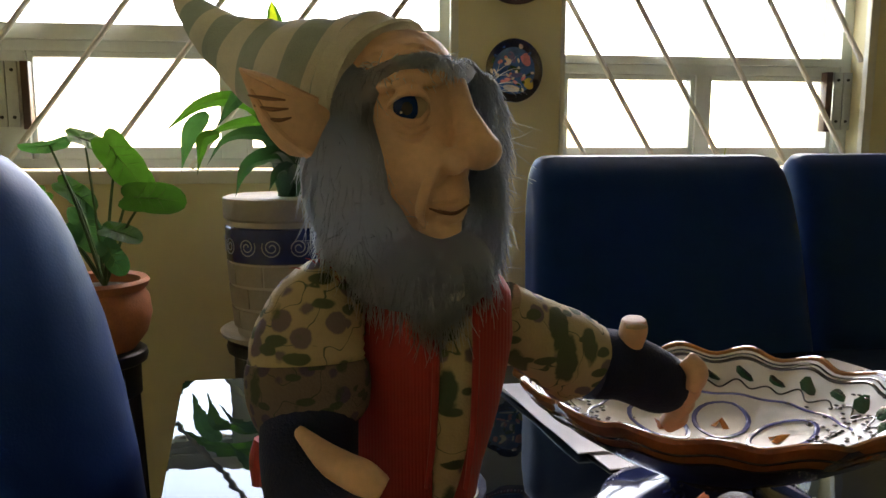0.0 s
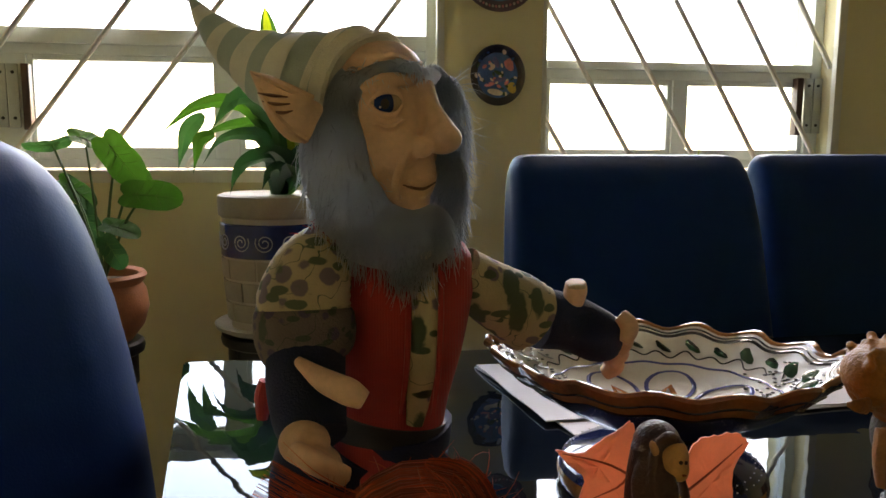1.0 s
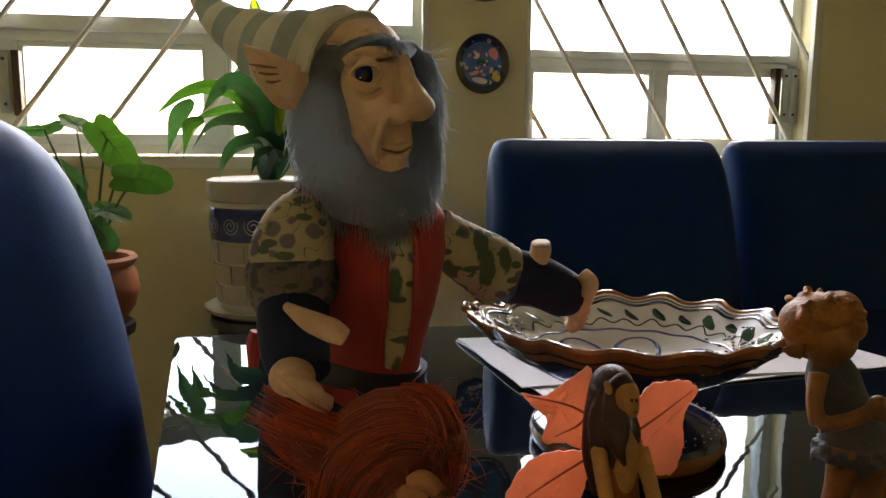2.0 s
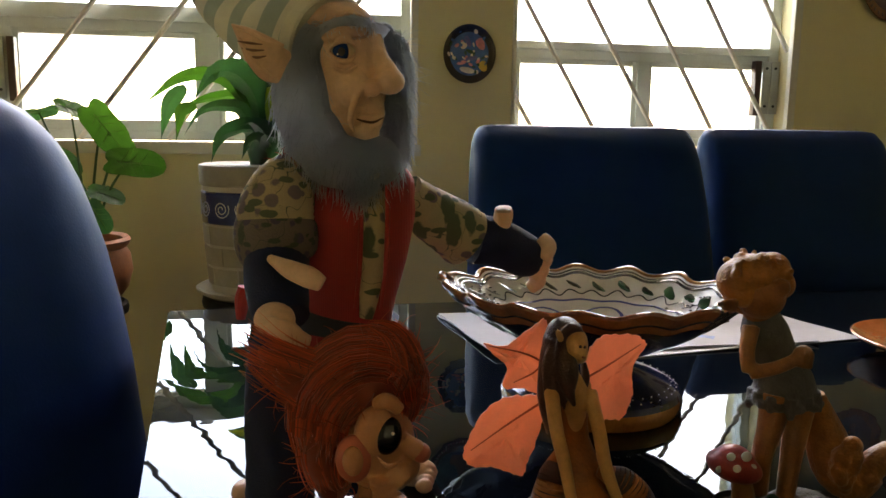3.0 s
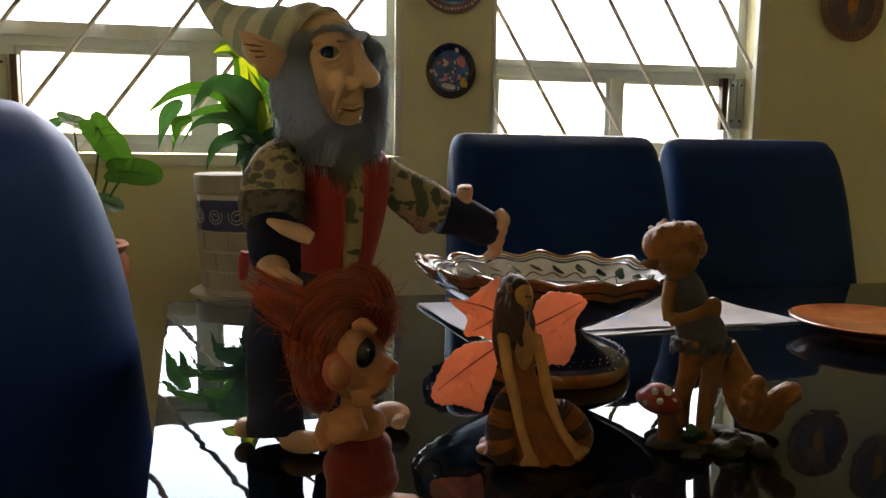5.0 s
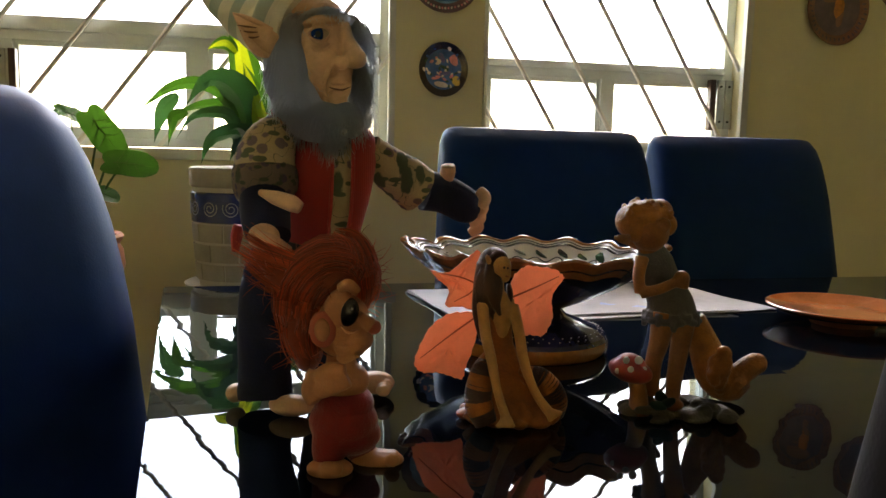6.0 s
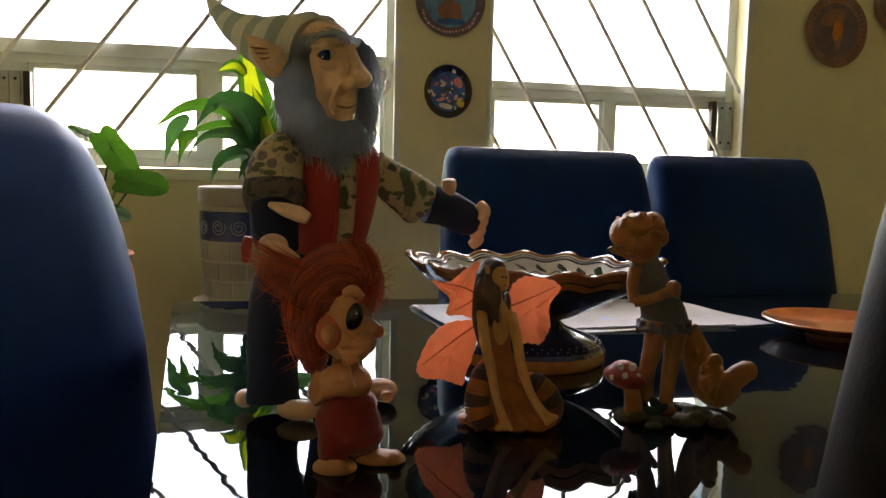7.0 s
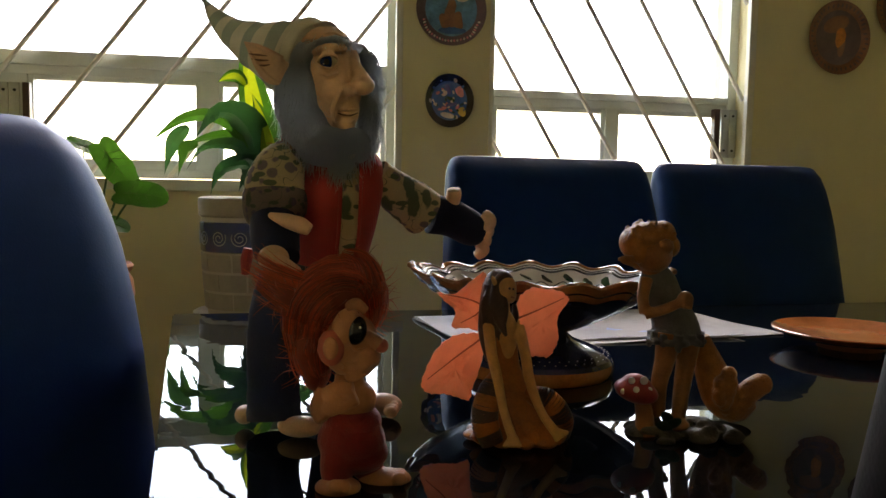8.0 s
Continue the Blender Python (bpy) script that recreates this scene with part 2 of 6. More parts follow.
def window(name, x0, x1, rail, mull, hinge_left, panes_x):
    """An aluminium window with a fixed light above and two small sashes below."""
    w = thing(name, pose(0, 0, 0), "pale painted aluminium window, glaring white daylight behind", "window", kind="structure")
    yb, yf = 2.025, 2.07
    fr = 0.028
    zb = ZS + 0.008
    for nm, lo, hi in (("frame_jamb", (x0, yb, zb), (x0 + fr, yf, ZT)), ("frame_jamb", (x1 - fr, yb, zb), (x1, yf, ZT)),
                       ("frame_head", (x0 + fr, yb, ZT - fr), (x1 - fr, yf, ZT)), ("frame_bottom", (x0 + fr, yb, zb), (x1 - fr, yf, zb + 0.022))):
        part(nm, boxes((lo, hi), bevel=0.002), M_ALU, w)
    z0, z1 = rail
    bm = boxes(((x0 + fr, yb - 0.006, z0 + 0.024), (x1 - fr, yf, z1)), ((x0 + fr, yb + 0.004, z0), (x1 - fr, yf, z0 + 0.024)), bevel=0.002)
    part("transom", bm, M_ALU, w)
    part("mullion", boxes(((mull[0], yb - 0.002, zb + 0.022), (mull[1], yf, z0))), M_ALU, w)
    for a, b in panes_x:
        s = part("sash", boxes(((a, yb + 0.006, zb + 0.022), (a + 0.012, yf - 0.006, z0)), ((b - 0.012, yb + 0.006, zb + 0.022), (b, yf - 0.006, z0)),
                               ((a + 0.012, yb + 0.006, zb + 0.022), (b - 0.012, yf - 0.006, zb + 0.048)), ((a + 0.012, yb + 0.006, z0 - 0.012), (b - 0.012, yf - 0.006, z0)), bevel=0.0015), M_ALU, w)
        p = part("pane", boxes(((a + 0.010, 2.047, zb + 0.046), (b - 0.010, 2.051, z0 - 0.010))), M_GLASS, s, smooth=False)
        p.visible_shadow = False
    p = part("pane", boxes(((x0 + fr - 0.004, 2.047, z1 - 0.004), (x1 - fr + 0.004, 2.051, ZT - fr + 0.004))), M_GLASS, w, smooth=False)
    p.visible_shadow = False
    stile = (x0 + fr, panes_x[0][0]) if hinge_left < 0 else (panes_x[-1][1], x1 - fr)
    part("hinge_stile", boxes(((stile[0], yb - 0.005, zb + 0.022), (stile[1], yf - 0.004, z0)), bevel=0.001), M_ALU, w)
    # hinge plates with screws and a brown catch beside them
    hx = hinge_left
    sgn = 1 if hx < 0 else -1
    for k in range(2):
        a = hx + sgn * 0.026 * k
        pl = part("hinge_plate", boxes(((min(a, a + sgn * 0.023), yb - 0.012, 1.045), (max(a, a + sgn * 0.023), yb - 0.007, 1.187)), bevel=0.001), M_STEEL, w, "bare steel hinge plate")
        for zz in (1.066, 1.168):
            bm = bmesh.new()
            bmesh.ops.create_cone(bm, cap_ends=True, segments=10, radius1=0.004, radius2=0.003, depth=0.004, matrix=pose(a + sgn * 0.012, yb - 0.0135, zz, 90))
            part("screw", bm, M_BLACK, pl)
    c = hx + sgn * 0.058
    part("catch", boxes(((min(c, c + sgn * 0.017), yb - 0.02, 1.04), (max(c, c + sgn * 0.017), yb + 0.004, 1.187)), bevel=0.002), M_LATCH, w, "dark brown wooden catch")
    return w


def grille(x0, x1, slope, x_at, spacing, count):
    """Slanting round security bars in the opening, clipped to it."""
    g = thing("window_grille", pose(0, 0, 0), "beige painted security grille of slanting steel bars", "window grille", kind="structure")
    y, z0, z1 = 1.987, ZS + 0.010, ZT - 0.004
    for k in range(count):
        xa = x_at + spacing * k
        lo, hi = z0, z1
        ends = []
        for z in (lo, hi):
            x = xa + (z - 1.4) / slope
            if x < x0:
                z, x = 1.4 + (x0 - xa) * slope, x0
            elif x > x1:
                z, x = 1.4 + (x1 - xa) * slope, x1
            ends.append(Vector((x, y, z)))
        if not (z0 - 1e-6 <= ends[0].z <= z1 and z0 <= ends[1].z <= z1 + 1e-6) or (ends[0] - ends[1]).length < 0.03:
            continue
        bm = bmesh.new()
        tube(bm, [ends[0], (ends[0] + ends[1]) / 2, ends[1]], 0.0064, n=10, up=(0, 1, 0))
        part("bar", bm, M_BAR, g)


room()
window("window_1", L0, L1, (1.211, 1.270), (-0.421, -0.375), -0.905, ((-0.84, -0.421), (-0.375, 0.068)))
window("window_2", R0, R1, (1.177, 1.221), (0.708, 0.740), 1.116, ((0.374, 0.708), (0.740, 1.078)))
grille(L0, L1, 1.31, -1.534, 0.197, 13)
grille(R0, R1, -1.65, -0.172, 0.168, 13)


# ---- table and chairs ----
TA = 5.0  # the table stands a little askew to the wall


def table():
    t = thing("dining_table", pose(-0.349, 1.068, 0, 0, 0, TA), "dining table with a glossy black glass top", "dining table")
    inv = t.matrix_world.inverted()
    W, D = 1.62, 0.85
    corners = [inv @ Vector(c) for c in ((-0.349, 1.068, 0), (1.27, 1.112, 0), (1.345, 0.262, 0), (-0.237, 0.218, 0))]
    bm = bmesh.new()
    lo = [bm.verts.new((c.x, c.y, 0.738)) for c in corners]
    hi = [bm.verts.new((c.x, c.y, 0.75)) for c in corners]
    bm.faces.new(hi)
    bm.faces.new(lo)
    for k in range(4):
        bm.faces.new((lo[k], lo[(k + 1) % 4], hi[(k + 1) % 4], hi[k]))
    bmesh.ops.bevel(bm, geom=list(bm.edges), offset=0.0022, segments=2, affect="EDGES")
    part("tabletop", bm, M_TABLE, t, "glossy black glass top", smooth=False)
    for lo, hi in (((0.12, -D + 0.08, 0.66), (W - 0.08, -D + 0.105, 0.738)), ((0.12, -0.105, 0.66), (W - 0.08, -0.08, 0.738)),
                   ((0.12, -D + 0.105, 0.66), (0.145, -0.105, 0.738)), ((W - 0.105, -D + 0.105, 0.66), (W - 0.08, -0.105, 0.738))):
        part("apron", boxes((lo, hi), bevel=0.002), M_DKWOOD, t)
    for x in (0.11, W - 0.13):
        for y in (-D + 0.07, -0.13):
            part("leg", boxes(((x, y, 0), (x + 0.06, y + 0.06, 0.66)), bevel=0.003), M_DKWOOD, t)


def chair(m, label, edge=0.034, deep=1.0, corner=0.016, tuck=0.0, drop=0.0, rise=0.0, cover=None):
    """A high-backed upholstered chair; it faces +y, its back's lower front edge lies on the origin."""
    cover = cover or M_LEATHER
    c = thing("dining_chair", m, label, "dining chair", "chairs round the table")
    front = [(0.030, 0.565), (0.022, 0.60), (0.012, 0.66), (0.0, 0.74), (-0.014, 0.81), (-0.030, 0.885), (-0.042, 0.930), (-0.058, 0.968), (-0.076, 0.994), (-0.098, 1.010)]
    back = [(-0.118, 1.012), (-0.134, 1.000), (-0.142, 0.975), (-0.138, 0.93), (-0.124, 0.87), (-0.108, 0.80), (-0.092, 0.72), (-0.078, 0.65), (-0.066, 0.60), (-0.052, 0.565), (-0.035, 0.548), (0.012, 0.548)]
    prof = front + back
    bm = bmesh.new()
    rings = []
    r = edge
    ts = [0, 0.04, 0.12, 0.22, 0.34, 0.48, 0.62, 0.78, 1.0]
    us = [(-1, math.sin(t * math.pi / 2), 1 - math.cos(t * math.pi / 2)) for t in ts]
    secs = [(-1, a, b) for _, a, b in us] + [(q, 1, 1) for q in (-0.72, -0.6, -0.45, -0.3, 0, 0.3, 0.45, 0.6, 0.72)] + [(1, a, b) for _, a, b in reversed(us)]
    cy = -0.055
    for side, a, b in secs:
        ring = []
        for y, z in prof:
            hw = 0.192 + 0.055 * (1.01 - z)
            x = side * (hw - r) / 0.8
            if abs(side) == 1:
                x = side * (hw - r * b)
                k = a
            else:
                k = 1
            mid = cy - 0.16 * (z - 0.75)
            yy = mid + (y - mid) * (0.25 + 0.75 * k) * deep - tuck * max(0.0, 0.80 - z)
            zz = z - (0.020 * (1 - k) if z > 0.9 else -0.01 * (1 - k) if z < 0.6 else 0)
            q = min(1.0, max(0.0, (abs(x) - (hw - corner)) / corner))
            zz -= corner * (1 - math.sqrt(1 - q * q * 0.999)) * min(1.0, max(0.0, (z - 0.78) / 0.2))
            zz += rise * min(1.0, max(0.0, z - 0.70) / 0.25)
            zz -= drop * max(0.0, 0.72 - z) / 0.17
            ring.append(bm.verts.new((x, yy, zz - 0.012)))
        rings.append(ring)
    n = len(prof)
    for r0, r1 in zip(rings, rings[1:]):
        for k in range(n):
            bm.faces.new((r0[k], r0[(k + 1) % n], r1[(k + 1) % n], r1[k]))
    bm.faces.new(rings[0])
    bm.faces.new(rings[-1])
    bk = part("backrest", bm, cover, c, "padded leather backrest")
    for p in bk.data.polygons:
        p.use_smooth = True
    bm = bmesh.new()
    box(bm, (-0.215, -0.03, 0.405), (0.215, 0.40, 0.485), bevel=0.022)
    part("seat", bm, cover, c, "padded leather seat")
    part("seat_frame", boxes(((-0.20, -0.02, 0.365), (0.20, 0.385, 0.405)), bevel=0.003), M_DKWOOD, c)
    for x in (-0.17, 0.17):
        bm = bmesh.new()
        tube(bm, [(x, -0.02, 0.40), (x, -0.025, 0.5), (x, -0.03, 0.58)], [0.017, 0.016, 0.014], n=8)
        part("post", bm, M_DKWOOD, c)
    for x, y, dy in ((-0.18, 0.005, -0.05), (0.18, 0.005, -0.05), (-0.18, 0.36, 0.0), (0.18, 0.36, 0.0)):
        bm = bmesh.new()
        tube(bm, [(x, y + dy, 0), (x, y + dy * 0.4, 0.2), (x, y, 0.365)], [0.014, 0.017, 0.021], n=8)
        part("leg", bm, M_DKWOOD, c)
    return c


table()
ch = chair(pose(0.287, 1.126, 0, 0, 0, 180 + TA), "high-backed dining chair in dark blue leather, tucked in")
tagged(copy_thing(ch, pose(0.725, 1.231, 0, 0, 0, 180 + TA)), "high-backed blue leather dining chair set slightly further back")
chair(pose(-0.4764, 0.7551, 0, 0, 0, -129.5), "thickly padded blue leather chair turned at the table's end", edge=0.0757, deep=1.263, corner=0.102, tuck=0.034, drop=0.036, rise=0.022)
chair(pose(0.239, 0.188, 0, 0, 0, TA), "dark brown leather dining chair on the near side of the table", rise=0.07, cover=M_BROWNLEATHER)


# ---- materials of the things ----
def striped_fabric(name, color, rough, scale, bump=0.5, var=0.15):
    """Ribbed cloth: fine upright ribs as relief."""
    m = mat(name, color, rough, var=var, scale=30, sheen=0.15)
    n, l = m.node_tree.nodes, m.node_tree.links
    tc = n.new("ShaderNodeTexCoord")
    w = n.new("ShaderNodeTexWave")
    w.bands_direction = "X"
    w.inputs["Scale"].default_value, w.inputs["Distortion"].default_value = scale, 0.6
    l.new(tc.outputs["Object"], w.inputs["Vector"])
    bp = n.new("ShaderNodeBump")
    bp.inputs["Strength"].default_value, bp.inputs["Distance"].default_value = bump, 0.0008
    l.new(w.outputs["Fac"], bp.inputs["Height"])
    l.new(bp.outputs["Normal"], n["Principled BSDF"].inputs["Normal"])
    return m


def floral_fabric(name, ground, leaf, bloom, scale):
    """Printed cotton: separate leaves and blooms with fine twigs on a pale ground."""
    m = mat(name, ground, 0.85, var=0.1, scale=60, bump=0.3, bscale=900)
    n, l = m.node_tree.nodes, m.node_tree.links
    tc = n.new("ShaderNodeTexCoord")
    col = n["Color Ramp"].outputs["Color"]
    wob = n.new("ShaderNodeTexNoise")
    wob.inputs["Scale"].default_value, wob.inputs["Detail"].default_value = scale * 2.6, 3
    l.new(tc.outputs["Object"], wob.inputs["Vector"])

    def lay_over(fac, color, under):
        mx = n.new("ShaderNodeMix")
        mx.data_type = "RGBA"
        l.new(fac, mx.inputs["Factor"])
        l.new(under, mx.inputs["A"])
        mx.inputs["B"].default_value = (*color, 1)
        return mx.outputs["Result"]
    # twigs: thin contour lines of a noise
    tw = n.new("ShaderNodeTexNoise")
    tw.inputs["Scale"].default_value, tw.inputs["Detail"].default_value = scale * 0.9, 1
    l.new(tc.outputs["Object"], tw.inputs["Vector"])
    d = n.new("ShaderNodeMath")
    d.operation = "SUBTRACT"
    d.inputs[1].default_value = 0.5
    l.new(tw.outputs["Fac"], d.inputs[0])
    ab = n.new("ShaderNodeMath")
    ab.operation = "ABSOLUTE"
    l.new(d.outputs[0], ab.inputs[0])
    r = n.new("ShaderNodeMapRange")
    r.inputs["From Min"].default_value, r.inputs["From Max"].default_value = 0.008, 0.003
    l.new(ab.outputs[0], r.inputs["Value"])
    col = lay_over(r.outputs["Result"], leaf, col)
    for k, (c, sc, stretch, turn) in enumerate(((bloom, scale * 1.25, (1, 1, 1), 0.0), (leaf, scale * 0.62, (1.7, 1.2, 0.75), 0.7), (leaf, scale * 1.3, (0.8, 1.2, 1.8), -0.5))):
        mp = n.new("ShaderNodeMapping")
        mp.inputs["Location"].default_value = (3.1 * k, 1.7 * k, 0.9 * k)
        mp.inputs["Rotation"].default_value = (0, turn, 0)
        mp.inputs["Scale"].default_value = stretch
        l.new(tc.outputs["Object"], mp.inputs["Vector"])
        z = n.new("ShaderNodeTexVoronoi")
        z.inputs["Scale"].default_value = sc
        l.new(mp.outputs["Vector"], z.inputs["Vector"])
        add = n.new("ShaderNodeMath")
        add.operation = "MULTIPLY_ADD"
        add.inputs[1].default_value = 0.22
        l.new(wob.outputs["Fac"], add.inputs[0])
        l.new(z.outputs["Distance"], add.inputs[2])
        r = n.new("ShaderNodeMapRange")
        r.inputs["From Min"].default_value, r.inputs["From Max"].default_value = 0.50, 0.44
        l.new(add.outputs[0], r.inputs["Value"])
        sep = n.new("ShaderNodeSeparateColor")
        l.new(z.outputs["Color"], sep.inputs["Color"])
        pick = n.new("ShaderNodeMath")
        pick.operation = "GREATER_THAN"
        pick.inputs[1].default_value = 0.30
        l.new(sep.outputs["Red"], pick.inputs[0])
        both = n.new("ShaderNodeMath")
        both.operation = "MULTIPLY"
        l.new(pick.outputs[0], both.inputs[0])
        l.new(r.outputs["Result"], both.inputs[1])
        col = lay_over(both.outputs[0], c, col)
    l.new(col, n["Principled BSDF"].inputs["Base Color"])
    return m


M_SKIN = mat("painted_vinyl", (0.72, 0.45, 0.30), 0.48, var=0.16, scale=45, bump=0.2, bscale=300)
M_CREASE = mat("brown_crease_line", (0.20, 0.09, 0.05), 0.55, var=0.15, scale=60)
M_LID = mat("eye_white", (0.52, 0.40, 0.27), 0.3, var=0.1, scale=80, coat=0.3)
M_HAIR = translucent(mat("grey_mohair", (0.10, 0.145, 0.20), 0.8, var=0.3, scale=40, island=0.3, sheen=0.2), 0.58, (0.88, 0.91, 0.94))
M_HATC = translucent(mat("cream_knit", (0.74, 0.70, 0.58), 0.9, var=0.1, scale=80, bump=0.5, bscale=1400, sheen=0.3), 0.2, (0.75, 0.72, 0.58))
M_HATG = translucent(mat("green_knit", (0.36, 0.42, 0.36), 0.9, var=0.12, scale=80, bump=0.5, bscale=1400, sheen=0.3), 0.2, (0.5, 0.58, 0.48))
M_VEST = striped_fabric("red_corduroy", (0.40, 0.034, 0.032), 0.8, 230, bump=0.22)
M_FLORAL = translucent(floral_fabric("floral_cotton", (0.50, 0.40, 0.25), (0.045, 0.085, 0.05), (0.15, 0.11, 0.16), 68), 0.12, (0.6, 0.5, 0.3))
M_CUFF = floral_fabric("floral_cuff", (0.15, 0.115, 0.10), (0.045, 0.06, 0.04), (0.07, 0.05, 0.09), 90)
M_NAVY = mat("navy_knit", (0.006, 0.012, 0.050), 0.9, var=0.25, scale=70, bump=0.3, bscale=900, sheen=0.04)
M_BELT = mat("black_belt", (0.012, 0.012, 0.015), 0.5, var=0.2, scale=50)
M_EYE = mat("blue_glass_eye", (0.004, 0.030, 0.14), 0.22, var=0.3, scale=200, spec=0.35)
M_WHITE = mat("white_glaze", (0.80, 0.78, 0.74), 0.15, var=0.05, scale=40, coat=0.5)
M_REDHAIR = translucent(mat("red_mohair", (0.44, 0.065, 0.020), 0.38, var=0.25, scale=50, island=0.9, sheen=0.3), 0.25, (0.90, 0.24, 0.07))
M_SKIN2 = mat("pink_vinyl", (0.46, 0.19, 0.09), 0.5, var=0.15, scale=60, bump=0.2, bscale=400)
M_PINK = mat("rosy_vinyl", (0.48, 0.11, 0.07), 0.5, var=0.15, scale=60)
M_REDCLOTH = mat("red_felt", (0.22, 0.010, 0.010), 0.85, var=0.18, scale=60, bump=0.3, bscale=700, sheen=0.3)
M_BLACKEYE = mat("black_paint", (0.010, 0.009, 0.010), 0.18, var=0.2, scale=80)
M_TAN = mat("tan_resin", (0.36, 0.105, 0.014), 0.42, var=0.3, scale=70, bump=0.4, bscale=500, coat=0.2)
M_RESIN = mat("flesh_resin", (0.58, 0.29, 0.10), 0.42, var=0.2, scale=80, bump=0.25, bscale=500)
M_BROWN = mat("dark_brown_resin", (0.062, 0.024, 0.015), 0.4, var=0.3, scale=80, bump=0.4, bscale=700)
M_WING = translucent(mat("orange_petal", (0.84, 0.38, 0.23), 0.6, var=0.14, scale=60, bump=0.3, bscale=500), 0.5, (0.95, 0.45, 0.28))
M_VEIN = mat("petal_vein", (0.34, 0.09, 0.04), 0.6, var=0.1, scale=60)
M_GREYRES = mat("grey_resin", (0.10, 0.095, 0.095), 0.6, var=0.3, scale=80, bump=0.5, bscale=700)
M_CAP = mat("red_cap_resin", (0.34, 0.04, 0.03), 0.35, var=0.25, scale=90, coat=0.2)
M_MOSS = mat("mossy_resin", (0.055, 0.045, 0.020), 0.6, var=0.4, scale=90, bump=0.6, bscale=500)
M_BLONDE = mat("golden_brown_resin", (0.38, 0.14, 0.026), 0.45, var=0.3, scale=90, bump=0.6, bscale=450)
M_TERRA = mat("terracotta", (0.45, 0.17, 0.075), 0.55, var=0.2, scale=25, bump=0.25, bscale=250)
M_POT = mat("grey_stoneware", (0.40, 0.36, 0.27), 0.6, var=0.14, scale=25, bump=0.4, bscale=260)
M_POTJ = mat("pale_joint", (0.56, 0.52, 0.42), 0.6, var=0.1, scale=30)
M_POTB = mat("blue_glaze", (0.020, 0.035, 0.14), 0.25, var=0.3, scale=40, coat=0.4)
M_POTW = mat("grey_white_line", (0.50, 0.52, 0.55), 0.4, var=0.1, scale=40)
M_SOIL = mat("soil", (0.05, 0.035, 0.022), 0.95, var=0.4, scale=60, bump=1.0, bscale=200)
M_LEAFD = translucent(mat("dark_leaf", (0.010, 0.045, 0.030), 0.30, var=0.3, scale=25, bump=0.3, bscale=120), 0.14, (0.08, 0.30, 0.06))
M_LEAFG = translucent(mat("green_leaf", (0.018, 0.075, 0.014), 0.52, var=0.3, scale=25, bump=0.3, bscale=120), 0.16, (0.08, 0.28, 0.02))
M_LEAFY = translucent(mat("yellow_green_leaf", (0.20, 0.28, 0.03), 0.4, var=0.35, scale=22, bump=0.2, bscale=120), 0.42, (0.42, 0.50, 0.02))
M_STEM = mat("green_stem", (0.05, 0.11, 0.03), 0.5, var=0.25, scale=40)
M_BOWLIN = mat("cream_glaze", (0.80, 0.76, 0.68), 0.36, var=0.08, scale=30, coat=0.12)
M_BOWLRIM = mat("honey_glaze", (0.27, 0.105, 0.032), 0.18, var=0.3, scale=45, coat=0.7)
M_FOOT = mat("honey_foot_glaze", (0.36, 0.15, 0.035), 0.18, var=0.3, scale=45, coat=0.7)
M_BOWLOUT = mat("cobalt_glaze", (0.018, 0.024, 0.075), 0.12, var=0.5, scale=35, coat=0.8)
M_BOWLGREEN = mat("green_glaze_paint", (0.02, 0.07, 0.03), 0.2, var=0.3, scale=90, coat=0.6)
M_BOWLBLUE = mat("blue_glaze_paint", (0.12, 0.13, 0.33), 0.2, var=0.3, scale=90, coat=0.6)
M_BOWLORANGE = mat("orange_glaze_paint", (0.62, 0.22, 0.05), 0.2, var=0.25, scale=90, coat=0.6)
M_BOWLBLACK = mat("black_glaze_paint", (0.02, 0.015, 0.015), 0.2, var=0.2, scale=90, coat=0.6)
M_ELF = mat("tawny_resin", (0.30, 0.115, 0.032), 0.38, var=0.3, scale=80, bump=0.3, bscale=500, coat=0.2)
M_DISH = mat("orange_clay_glaze", (0.42, 0.12, 0.035), 0.24, var=0.25, scale=30, bump=0.15, bscale=250, coat=0.4)
M_PAPER = mat("glossy_white_paper", (0.74, 0.75, 0.78), 0.25, var=0.05, scale=12, coat=0.4)
M_PRINTB = mat("printed_blue", (0.20, 0.32, 0.60), 0.4, var=0.4, scale=30)
M_PRINTO = mat("printed_orange", (0.65, 0.24, 0.05), 0.4, var=0.3, scale=40)
M_PLATEBROWN = mat("brown_glaze", (0.26, 0.11, 0.06), 0.3, var=0.35, scale=30, coat=0.5)


